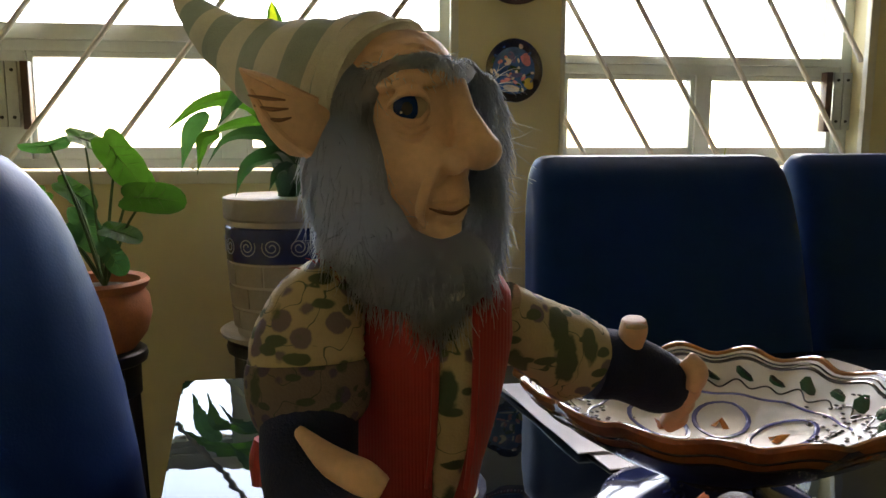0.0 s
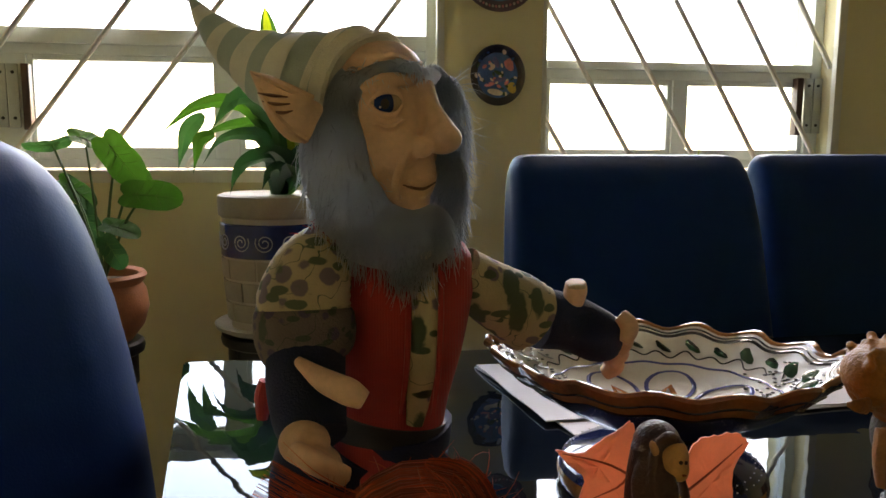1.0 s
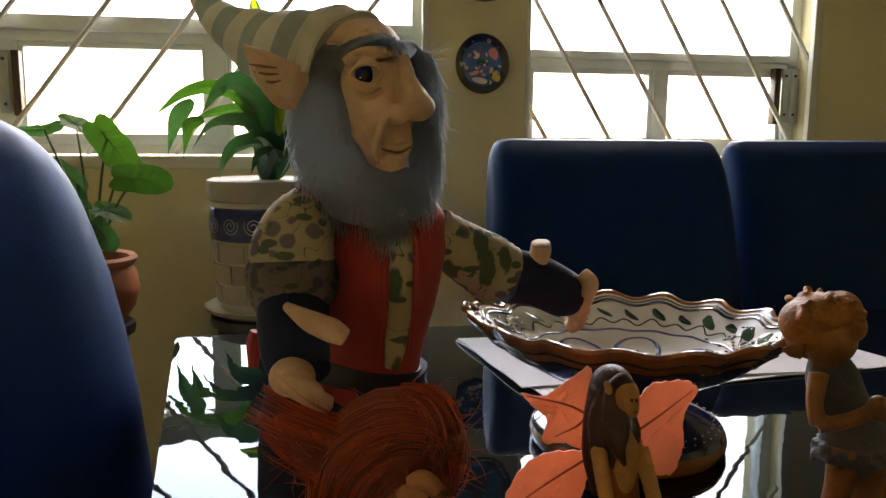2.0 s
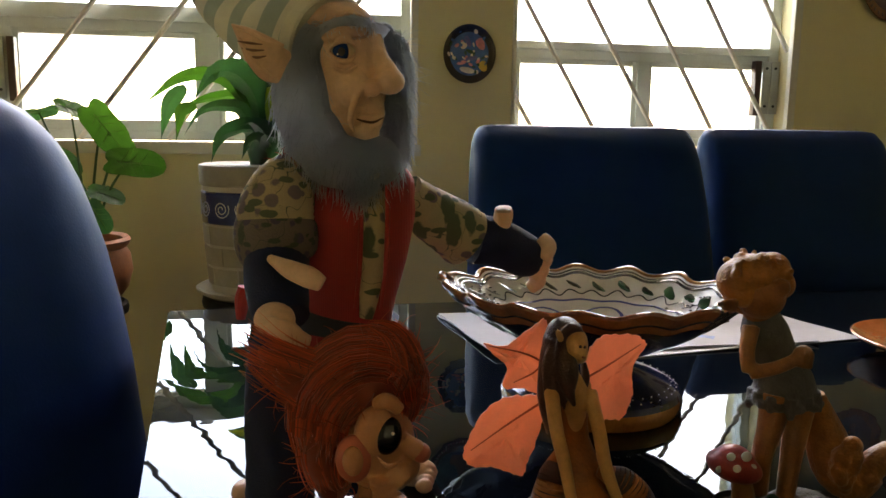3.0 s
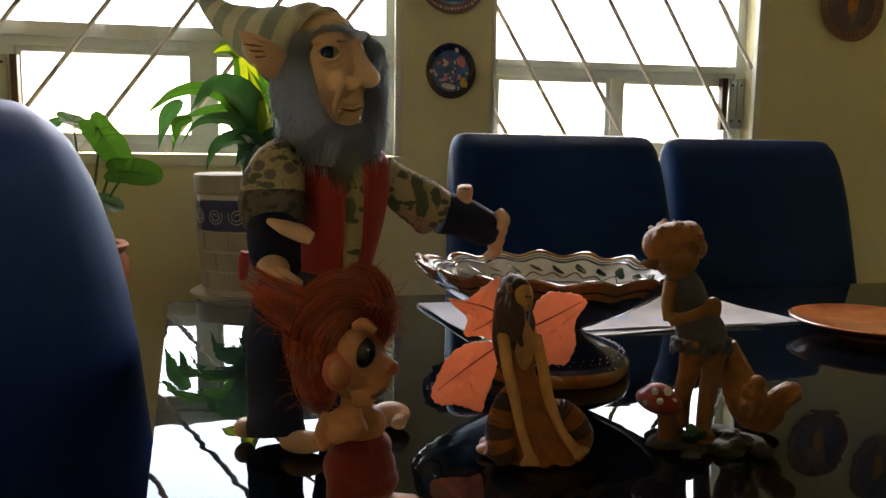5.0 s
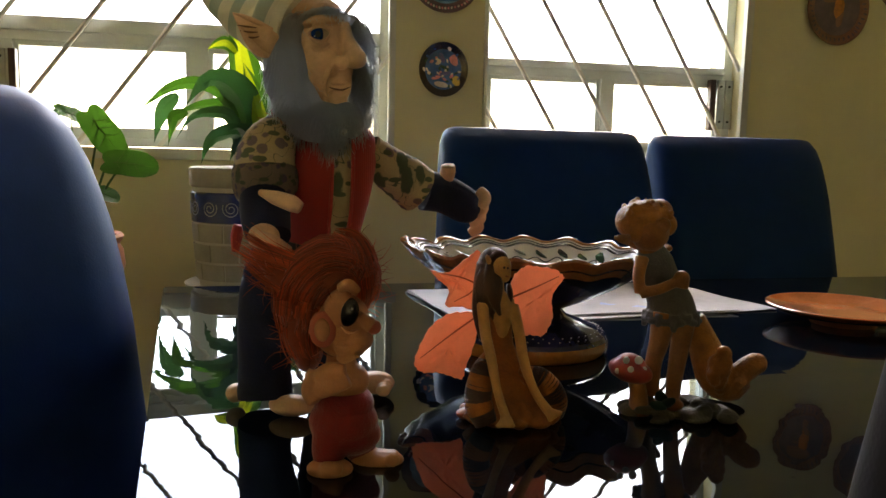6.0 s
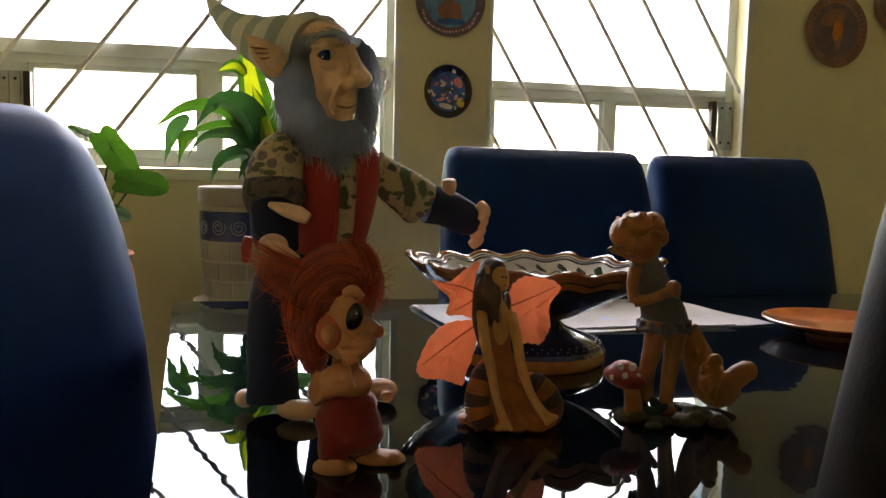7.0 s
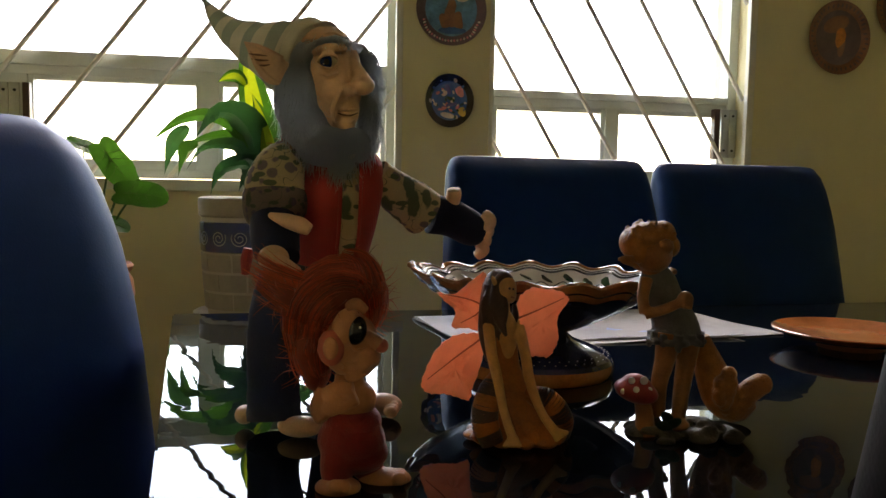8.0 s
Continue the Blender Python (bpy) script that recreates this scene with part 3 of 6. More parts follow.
def hairs(bm, lumps, count, length, mi, rnd, thick=0.00035, down=0.7, out=0.5, curl=0.5, keep=None, n=5):
    """Fine tapering strands combed down and outwards over ellipsoid lumps."""
    made = 0
    while made < count:
        c, r = lumps[rnd.randrange(len(lumps))]
        d = Vector((rnd.gauss(0, 1), rnd.gauss(0, 1), rnd.gauss(0, 1))).normalized()
        p = Vector((c[0] + d.x * r[0], c[1] + d.y * r[1], c[2] + d.z * r[2]))
        if keep and not keep(p):
            continue
        made += 1
        nrm = Vector((d.x / r[0], d.y / r[1], d.z / r[2])).normalized()
        v = (nrm * out + Vector((0, 0, -down)) + Vector((rnd.gauss(0, 1), rnd.gauss(0, 1), rnd.gauss(0, 1))) * 0.22 * curl).normalized()
        L = length * rnd.uniform(0.5, 1.25)
        pts, q = [p - nrm * 0.001], p.copy()
        bend = Vector((rnd.gauss(0, 1), rnd.gauss(0, 1), rnd.gauss(0, 0.6))) * curl
        for i in range(n - 1):
            q = q + v * (L / (n - 1))
            v = (v + bend * 0.22 + Vector((0, 0, -0.12))).normalized()
            pts.append(q.copy())
        tube(bm, pts, lerp_list([thick, thick * 0.9, thick * 0.25], n), n=3, mi=mi, caps=False)


def rest(bm):
    """Flattens what would sink below the support."""
    for v in bm.verts:
        v.co.z = max(v.co.z, 0.0002)
    return bm


def plain_tube(bm, ctrl, radii, n=14, seg=12, mi=0, flat=1.0, up=(0, 1, 0)):
    tube(bm, curve_pts(ctrl, seg), lerp_list(radii, seg), n=n, mi=mi, flat=flat, up=up)


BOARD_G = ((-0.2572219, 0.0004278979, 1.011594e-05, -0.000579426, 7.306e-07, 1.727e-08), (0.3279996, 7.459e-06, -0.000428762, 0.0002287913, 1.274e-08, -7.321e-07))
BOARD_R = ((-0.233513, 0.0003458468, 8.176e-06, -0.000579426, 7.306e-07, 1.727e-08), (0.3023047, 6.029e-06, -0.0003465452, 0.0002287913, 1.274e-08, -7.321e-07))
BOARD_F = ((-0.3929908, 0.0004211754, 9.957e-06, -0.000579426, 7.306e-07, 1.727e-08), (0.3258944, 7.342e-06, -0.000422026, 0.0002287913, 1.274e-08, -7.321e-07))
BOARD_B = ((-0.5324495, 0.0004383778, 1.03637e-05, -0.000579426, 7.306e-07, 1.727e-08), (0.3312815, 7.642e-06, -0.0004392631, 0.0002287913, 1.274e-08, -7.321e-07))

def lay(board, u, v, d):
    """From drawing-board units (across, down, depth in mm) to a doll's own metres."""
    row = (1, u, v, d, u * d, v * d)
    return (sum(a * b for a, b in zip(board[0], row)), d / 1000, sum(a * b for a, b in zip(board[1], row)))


DOLL_TURN = -10.6


# ---- the gnome doll ----
def gnome():
    rnd = random.Random(11)
    bm = bmesh.new()

    def head(b):
        ball(b, (-0.0068, 0.0180, 0.2739), (0.0255, 0.0255, 0.041))
        ball(b, (-0.0112, 0.0200, 0.2980), (0.0225, 0.0250, 0.0165))
        ball(b, (-0.0224, 0.0240, 0.2914), (0.0270, 0.0280, 0.0235))
        ball(b, (0.0076, 0.0090, 0.2520), (0.0098, 0.0095, 0.0150))
        ball(b, (0.0060, 0.0070, 0.2396), (0.0085, 0.0095, 0.0078))
        ball(b, (-0.0005, -0.0010, 0.2646), (0.0110, 0.0090, 0.0110))
        # nose: bridge, bulb and wing
        plain_tube(b, [(0.0120, 0.0070, 0.2944), (0.0149, 0.0030, 0.2826), (0.0201, 0.0010, 0.2721)], [0.0036, 0.0046, 0.0064])
        ball(b, (0.0203, 0.0000, 0.2685), (0.0092, 0.0078, 0.0074))
        ball(b, (0.0111, -0.0050, 0.2647), (0.0056, 0.0048, 0.0052))
        # cheek fold, chin fold, lips
        plain_tube(b, [(0.0075, -0.0070, 0.2674), (0.0026, -0.0100, 0.2576), (-0.0006, -0.0090, 0.2471), (0.0010, -0.0040, 0.2395)], [0.0010, 0.0022, 0.0021, 0.0009])
        plain_tube(b, [(0.0035, -0.0020, 0.2487), (0.0112, -0.0020, 0.2480), (0.0170, 0.0030, 0.2507)], [0.0009, 0.0018, 0.0014])
        plain_tube(b, [(0.0048, -0.0015, 0.2445), (0.0113, -0.0020, 0.2433), (0.0158, 0.0030, 0.2460)], [0.0009, 0.0020, 0.0014])
        # brow ridge, eyelids, crow's feet, forehead wrinkles
        plain_tube(b, [(-0.0177, -0.0040, 0.2920), (-0.0044, -0.0080, 0.2941), (0.0085, -0.0030, 0.2952)], [0.0026, 0.0040, 0.0030])
        plain_tube(b, [(-0.0126, -0.0080, 0.2847), (-0.0064, -0.0110, 0.2889), (0.0002, -0.0100, 0.2888), (0.0033, -0.0070, 0.2851)], [0.0009, 0.0017, 0.0017, 0.0009])
        plain_tube(b, [(-0.0126, -0.0080, 0.2838), (-0.0063, -0.0100, 0.2790), (0.0000, -0.0100, 0.2791), (0.0033, -0.0070, 0.2842)], [0.0009, 0.0016, 0.0016, 0.0009])
        plain_tube(b, [(-0.0099, -0.0080, 0.2750), (-0.0029, -0.0090, 0.2733), (0.0043, -0.0070, 0.2775)], [0.0008, 0.0013, 0.0007])
        plain_tube(b, [(-0.0118, 0.0000, 0.3040), (-0.0023, -0.0010, 0.3065), (0.0062, 0.0030, 0.3040)], [0.0008, 0.0014, 0.0008])
        plain_tube(b, [(-0.0141, -0.0010, 0.3003), (-0.0019, -0.0030, 0.3031), (0.0083, 0.0010, 0.3006)], [0.0008, 0.0014, 0.0008])
    take(bm, fused(head, 0.0010, 3), 0)
    # thin dark brown line between the lips
    plain_tube(bm, [(0.0024, -0.0034, 0.2473), (0.0068, -0.0040, 0.2460), (0.0123, -0.0042, 0.2457), (0.0172, 0.0012, 0.2484)], [0.0003, 0.0007, 0.0007, 0.0003], n=6, seg=12, mi=14)
    # the pointed ear: rolled outer edge, shallow hollow with creases
    plain_tube(bm, [(-0.0354, -0.0070, 0.2751), (-0.0426, -0.0130, 0.2770), (-0.0505, -0.0140, 0.2835), (-0.0583, -0.0100, 0.2907), (-0.0667, -0.0040, 0.2980)], [0.0085, 0.0112, 0.0088, 0.0048, 0.0006], n=20, seg=18, flat=0.26)
    plain_tube(bm, [(-0.0376, -0.0100, 0.2856), (-0.0458, -0.0150, 0.2896), (-0.0556, -0.0130, 0.2940), (-0.0667, -0.0040, 0.2980)], [0.0020, 0.0020, 0.0016, 0.0006], n=8, seg=14)
    plain_tube(bm, [(-0.0607, -0.0120, 0.2899), (-0.0548, -0.0150, 0.2811), (-0.0479, -0.0150, 0.2733), (-0.0403, -0.0110, 0.2673)], [0.0008, 0.0016, 0.0018, 0.0020], n=8, seg=14)
    for k in range(3):
        plain_tube(bm, [(-0.0610 + 0.0020 * k, -0.0138, 0.2880 - 0.0036 * k), (-0.0540 + 0.0020 * k, -0.0170, 0.2868 - 0.0038 * k), (-0.0470 + 0.0010 * k, -0.0165, 0.2862 - 0.0030 * k)], [0.0003, 0.0008, 0.0003], n=6, seg=8, mi=14)
    # the eye: white, deep blue iris, black pupil, white bead as painted catch light
    ball(bm, (-0.0044, -0.0065, 0.2844), (0.0072, 0.0042, 0.0052), mi=13)
    ball(bm, (-0.0053, -0.0086, 0.2841), (0.0050, 0.0030, 0.0049), mi=8)
    ball(bm, (-0.0050, -0.0106, 0.2837), (0.0024, 0.0014, 0.0026), mi=10, u=12, v=8)
    ball(bm, (-0.0070, -0.0116, 0.2821), 0.0005, mi=9, u=8, v=6)

    # hair and beard: a soft mass and loose strands over it
    lumps = [((-0.0289, 0.0080, 0.2591), (0.0190, 0.024, 0.031)), ((-0.0272, 0.0070, 0.2851), (0.0150, 0.0145, 0.019)), ((-0.0228, 0.0060, 0.2373), (0.0178, 0.022, 0.021)), ((-0.0056, 0.0030, 0.2223), (0.0255, 0.019, 0.0155)),
             ((0.0116, 0.0070, 0.2228), (0.0160, 0.016, 0.0155)), ((0.0066, 0.0010, 0.2082), (0.0120, 0.010, 0.0090)), ((0.0218, 0.0260, 0.2428), (0.0105, 0.014, 0.026)), ((0.0224, 0.0310, 0.2725), (0.0105, 0.014, 0.028)), ((0.0143, 0.0310, 0.2941), (0.0090, 0.013, 0.012))]

    def beard(b):
        for c, r in lumps[:6]:
            ball(b, c, r)
        ball(b, lumps[6][0], [q * 0.85 for q in lumps[6][1]])
        for c, r in lumps[7:]:
            ball(b, c, (r[0] * 0.45, r[1] * 0.45, r[2] * 0.7))
        plain_tube(b, [(-0.0227, -0.0020, 0.2906), (-0.0107, -0.0060, 0.2969), (0.0011, -0.0060, 0.2997), (0.0106, 0.0000, 0.2996)], [0.0050, 0.0048, 0.0046, 0.0030], flat=0.8)
        plain_tube(b, [(0.0122, 0.0080, 0.2990), (0.0160, 0.0140, 0.2966)], [0.0036, 0.0050])
    take(bm, fused(beard, 0.0020, 5), 1)
    hairs(bm, lumps, 5200, 0.012, 1, rnd, thick=0.00021, down=0.85, out=0.10, curl=0.55)
    hairs(bm, lumps[6:9], 1700, 0.012, 1, rnd, thick=0.00022, down=0.8, out=0.02, curl=0.6)
    hairs(bm, [(c, (r[0] * 0.75, r[1] * 0.75, r[2] * 0.9)) for c, r in lumps[6:9]], 800, 0.012, 1, rnd, thick=0.00022, down=0.8, out=0.05, curl=0.6)
    hairs(bm, lumps[2:3] + lumps[6:8], 260, 0.012, 1, rnd, thick=0.00015, down=0.3, out=0.85, curl=1.4)
    hairs(bm, lumps[5:6] + lumps[3:5], 500, 0.009, 1, rnd, thick=0.00020, down=1.0, out=0.15, curl=0.5, keep=lambda p: p.z < 0.222)
    brow = [((-0.0094, -0.0060, 0.2965), (0.014, 0.004, 0.004)), ((0.0052, -0.0050, 0.2995), (0.009, 0.004, 0.0035))]
    hairs(bm, brow, 420, 0.0048, 1, rnd, thick=0.00022, down=0.3, out=0.25, curl=0.8)

    # the striped pointed hat, its hem round the back of the head
    axis = curve_pts([(-0.1147, 0.0560, 0.3415), (-0.1066, 0.0530, 0.3307), (-0.0957, 0.0500, 0.3195), (-0.0826, 0.0450, 0.3108), (-0.0665, 0.0400, 0.3028), (-0.0484, 0.0330, 0.2956), (-0.0300, 0.0270, 0.2899), (-0.0170, 0.0190, 0.2858)], 46)
    rad = lerp_list([0.0014, 0.0058, 0.0100, 0.0140, 0.0196, 0.0265, 0.0330, 0.0338], 46)
    rings = []
    for i, p in enumerate(axis):
        d = (axis[min(i + 1, 45)] - axis[max(i - 1, 0)]).normalized()
        a = d.cross(Vector((0, 1, 0))).normalized()
        b = a.cross(d).normalized()
        ring = []
        for k in range(32):
            t = 2 * math.pi * k / 32
            q = rad[i] * (1 + 0.022 * math.sin(3 * t + i * 0.7) + 0.018 * math.sin(5 * t - i * 0.4) + 0.015 * math.sin(i * 1.4 + math.cos(t)))
            ring.append(bm.verts.new(p + a * q * math.cos(t) + b * q * 0.96 * math.sin(t)))
        rings.append(ring)
    for i in range(45):
        m = 3 if (i // 4) % 2 == 0 and i < 41 else 2
        for k in range(32):
            f = bm.faces.new((rings[i][k], rings[i][(k + 1) % 32], rings[i + 1][(k + 1) % 32], rings[i + 1][k]))
            f.material_index = m
    bm.faces.new(rings[0]).material_index = 3
    rim = rings[-1]
    lip = [bm.verts.new(v.co + (axis[-1] - v.co) * 0.03 + (axis[-1] - axis[-3]) * 0.35) for v in rim]
    inner = [bm.verts.new(v.co + (axis[-1] - v.co) * 0.08) for v in rim]
    for r0, r1 in ((rim, lip), (lip, inner)):
        for k in range(32):
            bm.faces.new((r0[k], r0[(k + 1) % 32], r1[(k + 1) % 32], r1[k])).material_index = 2
    bm.faces.new(inner).material_index = 2
    ball(bm, (-0.1147, 0.0560, 0.3415), 0.0026, mi=3, u=12, v=8)

    # waistcoat over a printed shirt
    plain_tube(bm, [(0.0042, 0.0230, 0.2266), (0.0036, 0.0230, 0.2155), (0.0023, 0.0230, 0.1963), (-0.0011, 0.0230, 0.1686), (-0.0053, 0.0230, 0.1417), (-0.0084, 0.0230, 0.1194), (-0.0093, 0.0230, 0.1016), (-0.0095, 0.0230, 0.0935)],
               [0.016, 0.0300, 0.0332, 0.0315, 0.0285, 0.0280, 0.030, 0.030], n=40, seg=26, mi=4, flat=0.82)
    plain_tube(bm, [(0.0116, 0.0000, 0.2203), (0.0123, -0.0025, 0.2040), (0.0124, -0.0030, 0.1826), (0.0111, -0.0025, 0.1612), (0.0092, -0.0005, 0.1440), (0.0073, 0.0000, 0.1310)], [0.005, 0.0066, 0.0072, 0.0068, 0.0058, 0.004], n=16, seg=18, mi=5, flat=0.62)
    for du in (-0.0076, 0.0076):
        edge = [Vector(q) + Vector((du, -0.0012, 0)) for q in ((0.0119, -0.0010, 0.2104), (0.0127, -0.0040, 0.1912), (0.0117, -0.0040, 0.1613), (0.0091, -0.0020, 0.1377))]
        plain_tube(bm, edge, [0.0012, 0.0015, 0.0015, 0.0012], n=8, seg=14, mi=4)
    plain_tube(bm, [(0.0080, -0.0050, 0.2175), (0.0125, -0.0070, 0.2149), (0.0165, -0.0050, 0.2176)], [0.0016, 0.0024, 0.0016], n=8, seg=6, mi=9)
    plain_tube(bm, [(-0.0077, 0.0230, 0.1292), (-0.0085, 0.0230, 0.1239), (-0.0088, 0.0230, 0.1185)], [0.0298, 0.0304, 0.0298], n=40, seg=5, mi=7, flat=0.82)
    # frayed red edging at the shoulder
    plain_tube(bm, [(-0.0419, 0.0040, 0.2178), (-0.0343, 0.0000, 0.2229), (-0.0261, -0.0030, 0.2259), (-0.0200, -0.0060, 0.2237), (-0.0172, -0.0060, 0.2140)], [0.0022, 0.0036, 0.0040, 0.0036, 0.0020], n=8, seg=12, mi=4)
    hairs(bm, [((-0.0355, 0.0000, 0.2221), (0.010, 0.004, 0.006))], 60, 0.006, 4, rnd, thick=0.0003, down=0.0, out=0.7, curl=1.2)
    # near sleeve with its gathered folds, rolled cuff, forearm
    tube(bm, curve_pts([(-0.0338, 0.0090, 0.2191), (-0.0401, 0.0030, 0.2083), (-0.0443, -0.0020, 0.1944), (-0.0448, -0.0040, 0.1808)], 18), lerp_list([0.0125, 0.0188, 0.0220, 0.0224], 18), n=30, mi=5, up=(0, 1, 0), wave=0.022)
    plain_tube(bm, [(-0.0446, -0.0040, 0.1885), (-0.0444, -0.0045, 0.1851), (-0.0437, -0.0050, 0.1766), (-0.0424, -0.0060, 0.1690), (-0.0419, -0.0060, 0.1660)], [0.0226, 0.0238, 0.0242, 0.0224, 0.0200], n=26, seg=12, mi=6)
    plain_tube(bm, [(-0.0429, -0.0080, 0.1724), (-0.0404, -0.0220, 0.1581), (-0.0358, -0.0360, 0.1469), (-0.0314, -0.0430, 0.1396)], [0.0186, 0.0180, 0.0164, 0.0138], n=24, seg=14, mi=11)
    # far sleeve, hanging hem, forearm
    tube(bm, curve_pts([(0.0293, 0.0270, 0.2048), (0.0423, 0.0400, 0.1906), (0.0576, 0.0510, 0.1797), (0.0693, 0.0570, 0.1727)], 16), lerp_list([0.0110, 0.0165, 0.0192, 0.0178], 16), n=26, mi=5, up=(0, 1, 0), wave=0.02)
    plain_tube(bm, [(0.0533, 0.0500, 0.1694), (0.0590, 0.0510, 0.1610), (0.0650, 0.0530, 0.1620)], [0.0080, 0.0062, 0.0040], n=14, seg=8, mi=5)
    plain_tube(bm, [(0.0717, 0.0570, 0.1718), (0.0887, 0.0630, 0.1681), (0.1062, 0.0690, 0.1590), (0.1127, 0.0730, 0.1551)], [0.0168, 0.0158, 0.0150, 0.0118], n=22, seg=14, mi=11)

    def limbs(b):
        # near fist: thumb along the forearm and curled fingers
        plain_tube(b, [(-0.0413, -0.0330, 0.1716), (-0.0266, -0.0510, 0.1690), (-0.0152, -0.0570, 0.1661), (-0.0084, -0.0580, 0.1628)], [0.0024, 0.0052, 0.0060, 0.0042])
        ball(b, (-0.0346, -0.0530, 0.1425), (0.011, 0.010, 0.0095))
        for k in range(4):
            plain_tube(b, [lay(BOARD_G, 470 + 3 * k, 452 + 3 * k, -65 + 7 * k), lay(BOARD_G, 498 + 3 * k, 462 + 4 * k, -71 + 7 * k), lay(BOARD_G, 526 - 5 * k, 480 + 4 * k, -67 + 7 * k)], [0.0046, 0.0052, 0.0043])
        # far hand
        plain_tube(b, [(0.0895, 0.0570, 0.1796), (0.0907, 0.0550, 0.1876), (0.0905, 0.0540, 0.1930)], [0.0058, 0.0066, 0.0056])
        ball(b, (0.1150, 0.0720, 0.1581), (0.0075, 0.009, 0.012))
        for k in range(4):
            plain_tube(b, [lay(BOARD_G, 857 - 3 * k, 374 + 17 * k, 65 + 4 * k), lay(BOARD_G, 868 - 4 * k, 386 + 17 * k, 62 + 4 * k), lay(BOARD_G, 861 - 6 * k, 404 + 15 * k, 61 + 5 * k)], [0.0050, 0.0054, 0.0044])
        # bare feet: heels, soles and toes
        ball(b, (-0.0735, 0.0200, 0.0099), (0.0080, 0.010, 0.0075))
        ball(b, (-0.0244, -0.0040, 0.0085), (0.018, 0.011, 0.0080))
        for k in range(4):
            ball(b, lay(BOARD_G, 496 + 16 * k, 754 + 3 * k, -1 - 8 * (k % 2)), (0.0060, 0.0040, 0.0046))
        ball(b, (0.0345, 0.0530, 0.0106), (0.016, 0.012, 0.0095))
        for k in range(4):
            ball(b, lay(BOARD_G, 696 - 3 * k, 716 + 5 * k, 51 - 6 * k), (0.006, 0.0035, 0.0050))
    take(bm, fused(limbs, 0.0011, 2), 0)
    # far thumbnail in the pale eye-white tone, its highlight put into the colour
    plain_tube(bm, [(0.0862, 0.0480, 0.1909), (0.0903, 0.0460, 0.1915), (0.0945, 0.0480, 0.1911)], [0.0010, 0.0017, 0.0010], n=8, seg=6, mi=13)

    # coat tail and trousers
    plain_tube(bm, [(-0.0729, 0.0310, 0.1422), (-0.0747, 0.0310, 0.1331), (-0.0757, 0.0310, 0.1212)], [0.004, 0.005, 0.003], n=10, seg=8, mi=4)
    tube(bm, curve_pts([(-0.0340, 0.0230, 0.1123), (-0.0427, 0.0200, 0.0925), (-0.0482, 0.0180, 0.0640), (-0.0493, 0.0140, 0.0363), (-0.0478, 0.0100, 0.0103)], 18), lerp_list([0.030, 0.0265, 0.0225, 0.0200, 0.0215], 18), n=28, mi=11, up=(0, 1, 0), wave=0.02)
    tube(bm, curve_pts([(-0.0040, 0.0270, 0.1235), (-0.0040, 0.0310, 0.0887), (-0.0020, 0.0350, 0.0509), (0.0020, 0.0370, 0.0120)], 16), lerp_list([0.029, 0.0255, 0.0230, 0.0215], 16), n=26, mi=11, up=(0, 1, 0), wave=0.02)
    ob = part("gnome_doll", rest(bm), [M_SKIN, M_HAIR, M_HATC, M_HATG, M_VEST, M_FLORAL, M_CUFF, M_BELT, M_EYE, M_WHITE, M_BLACK, M_NAVY, M_FLORAL, M_LID, M_CREASE])
    ob.matrix_world = pose(-0.14, 0.475, 0.75, 0, 0, DOLL_TURN)
    tagged(ob, "bearded gnome doll in striped hat, red waistcoat and floral shirt", "doll")


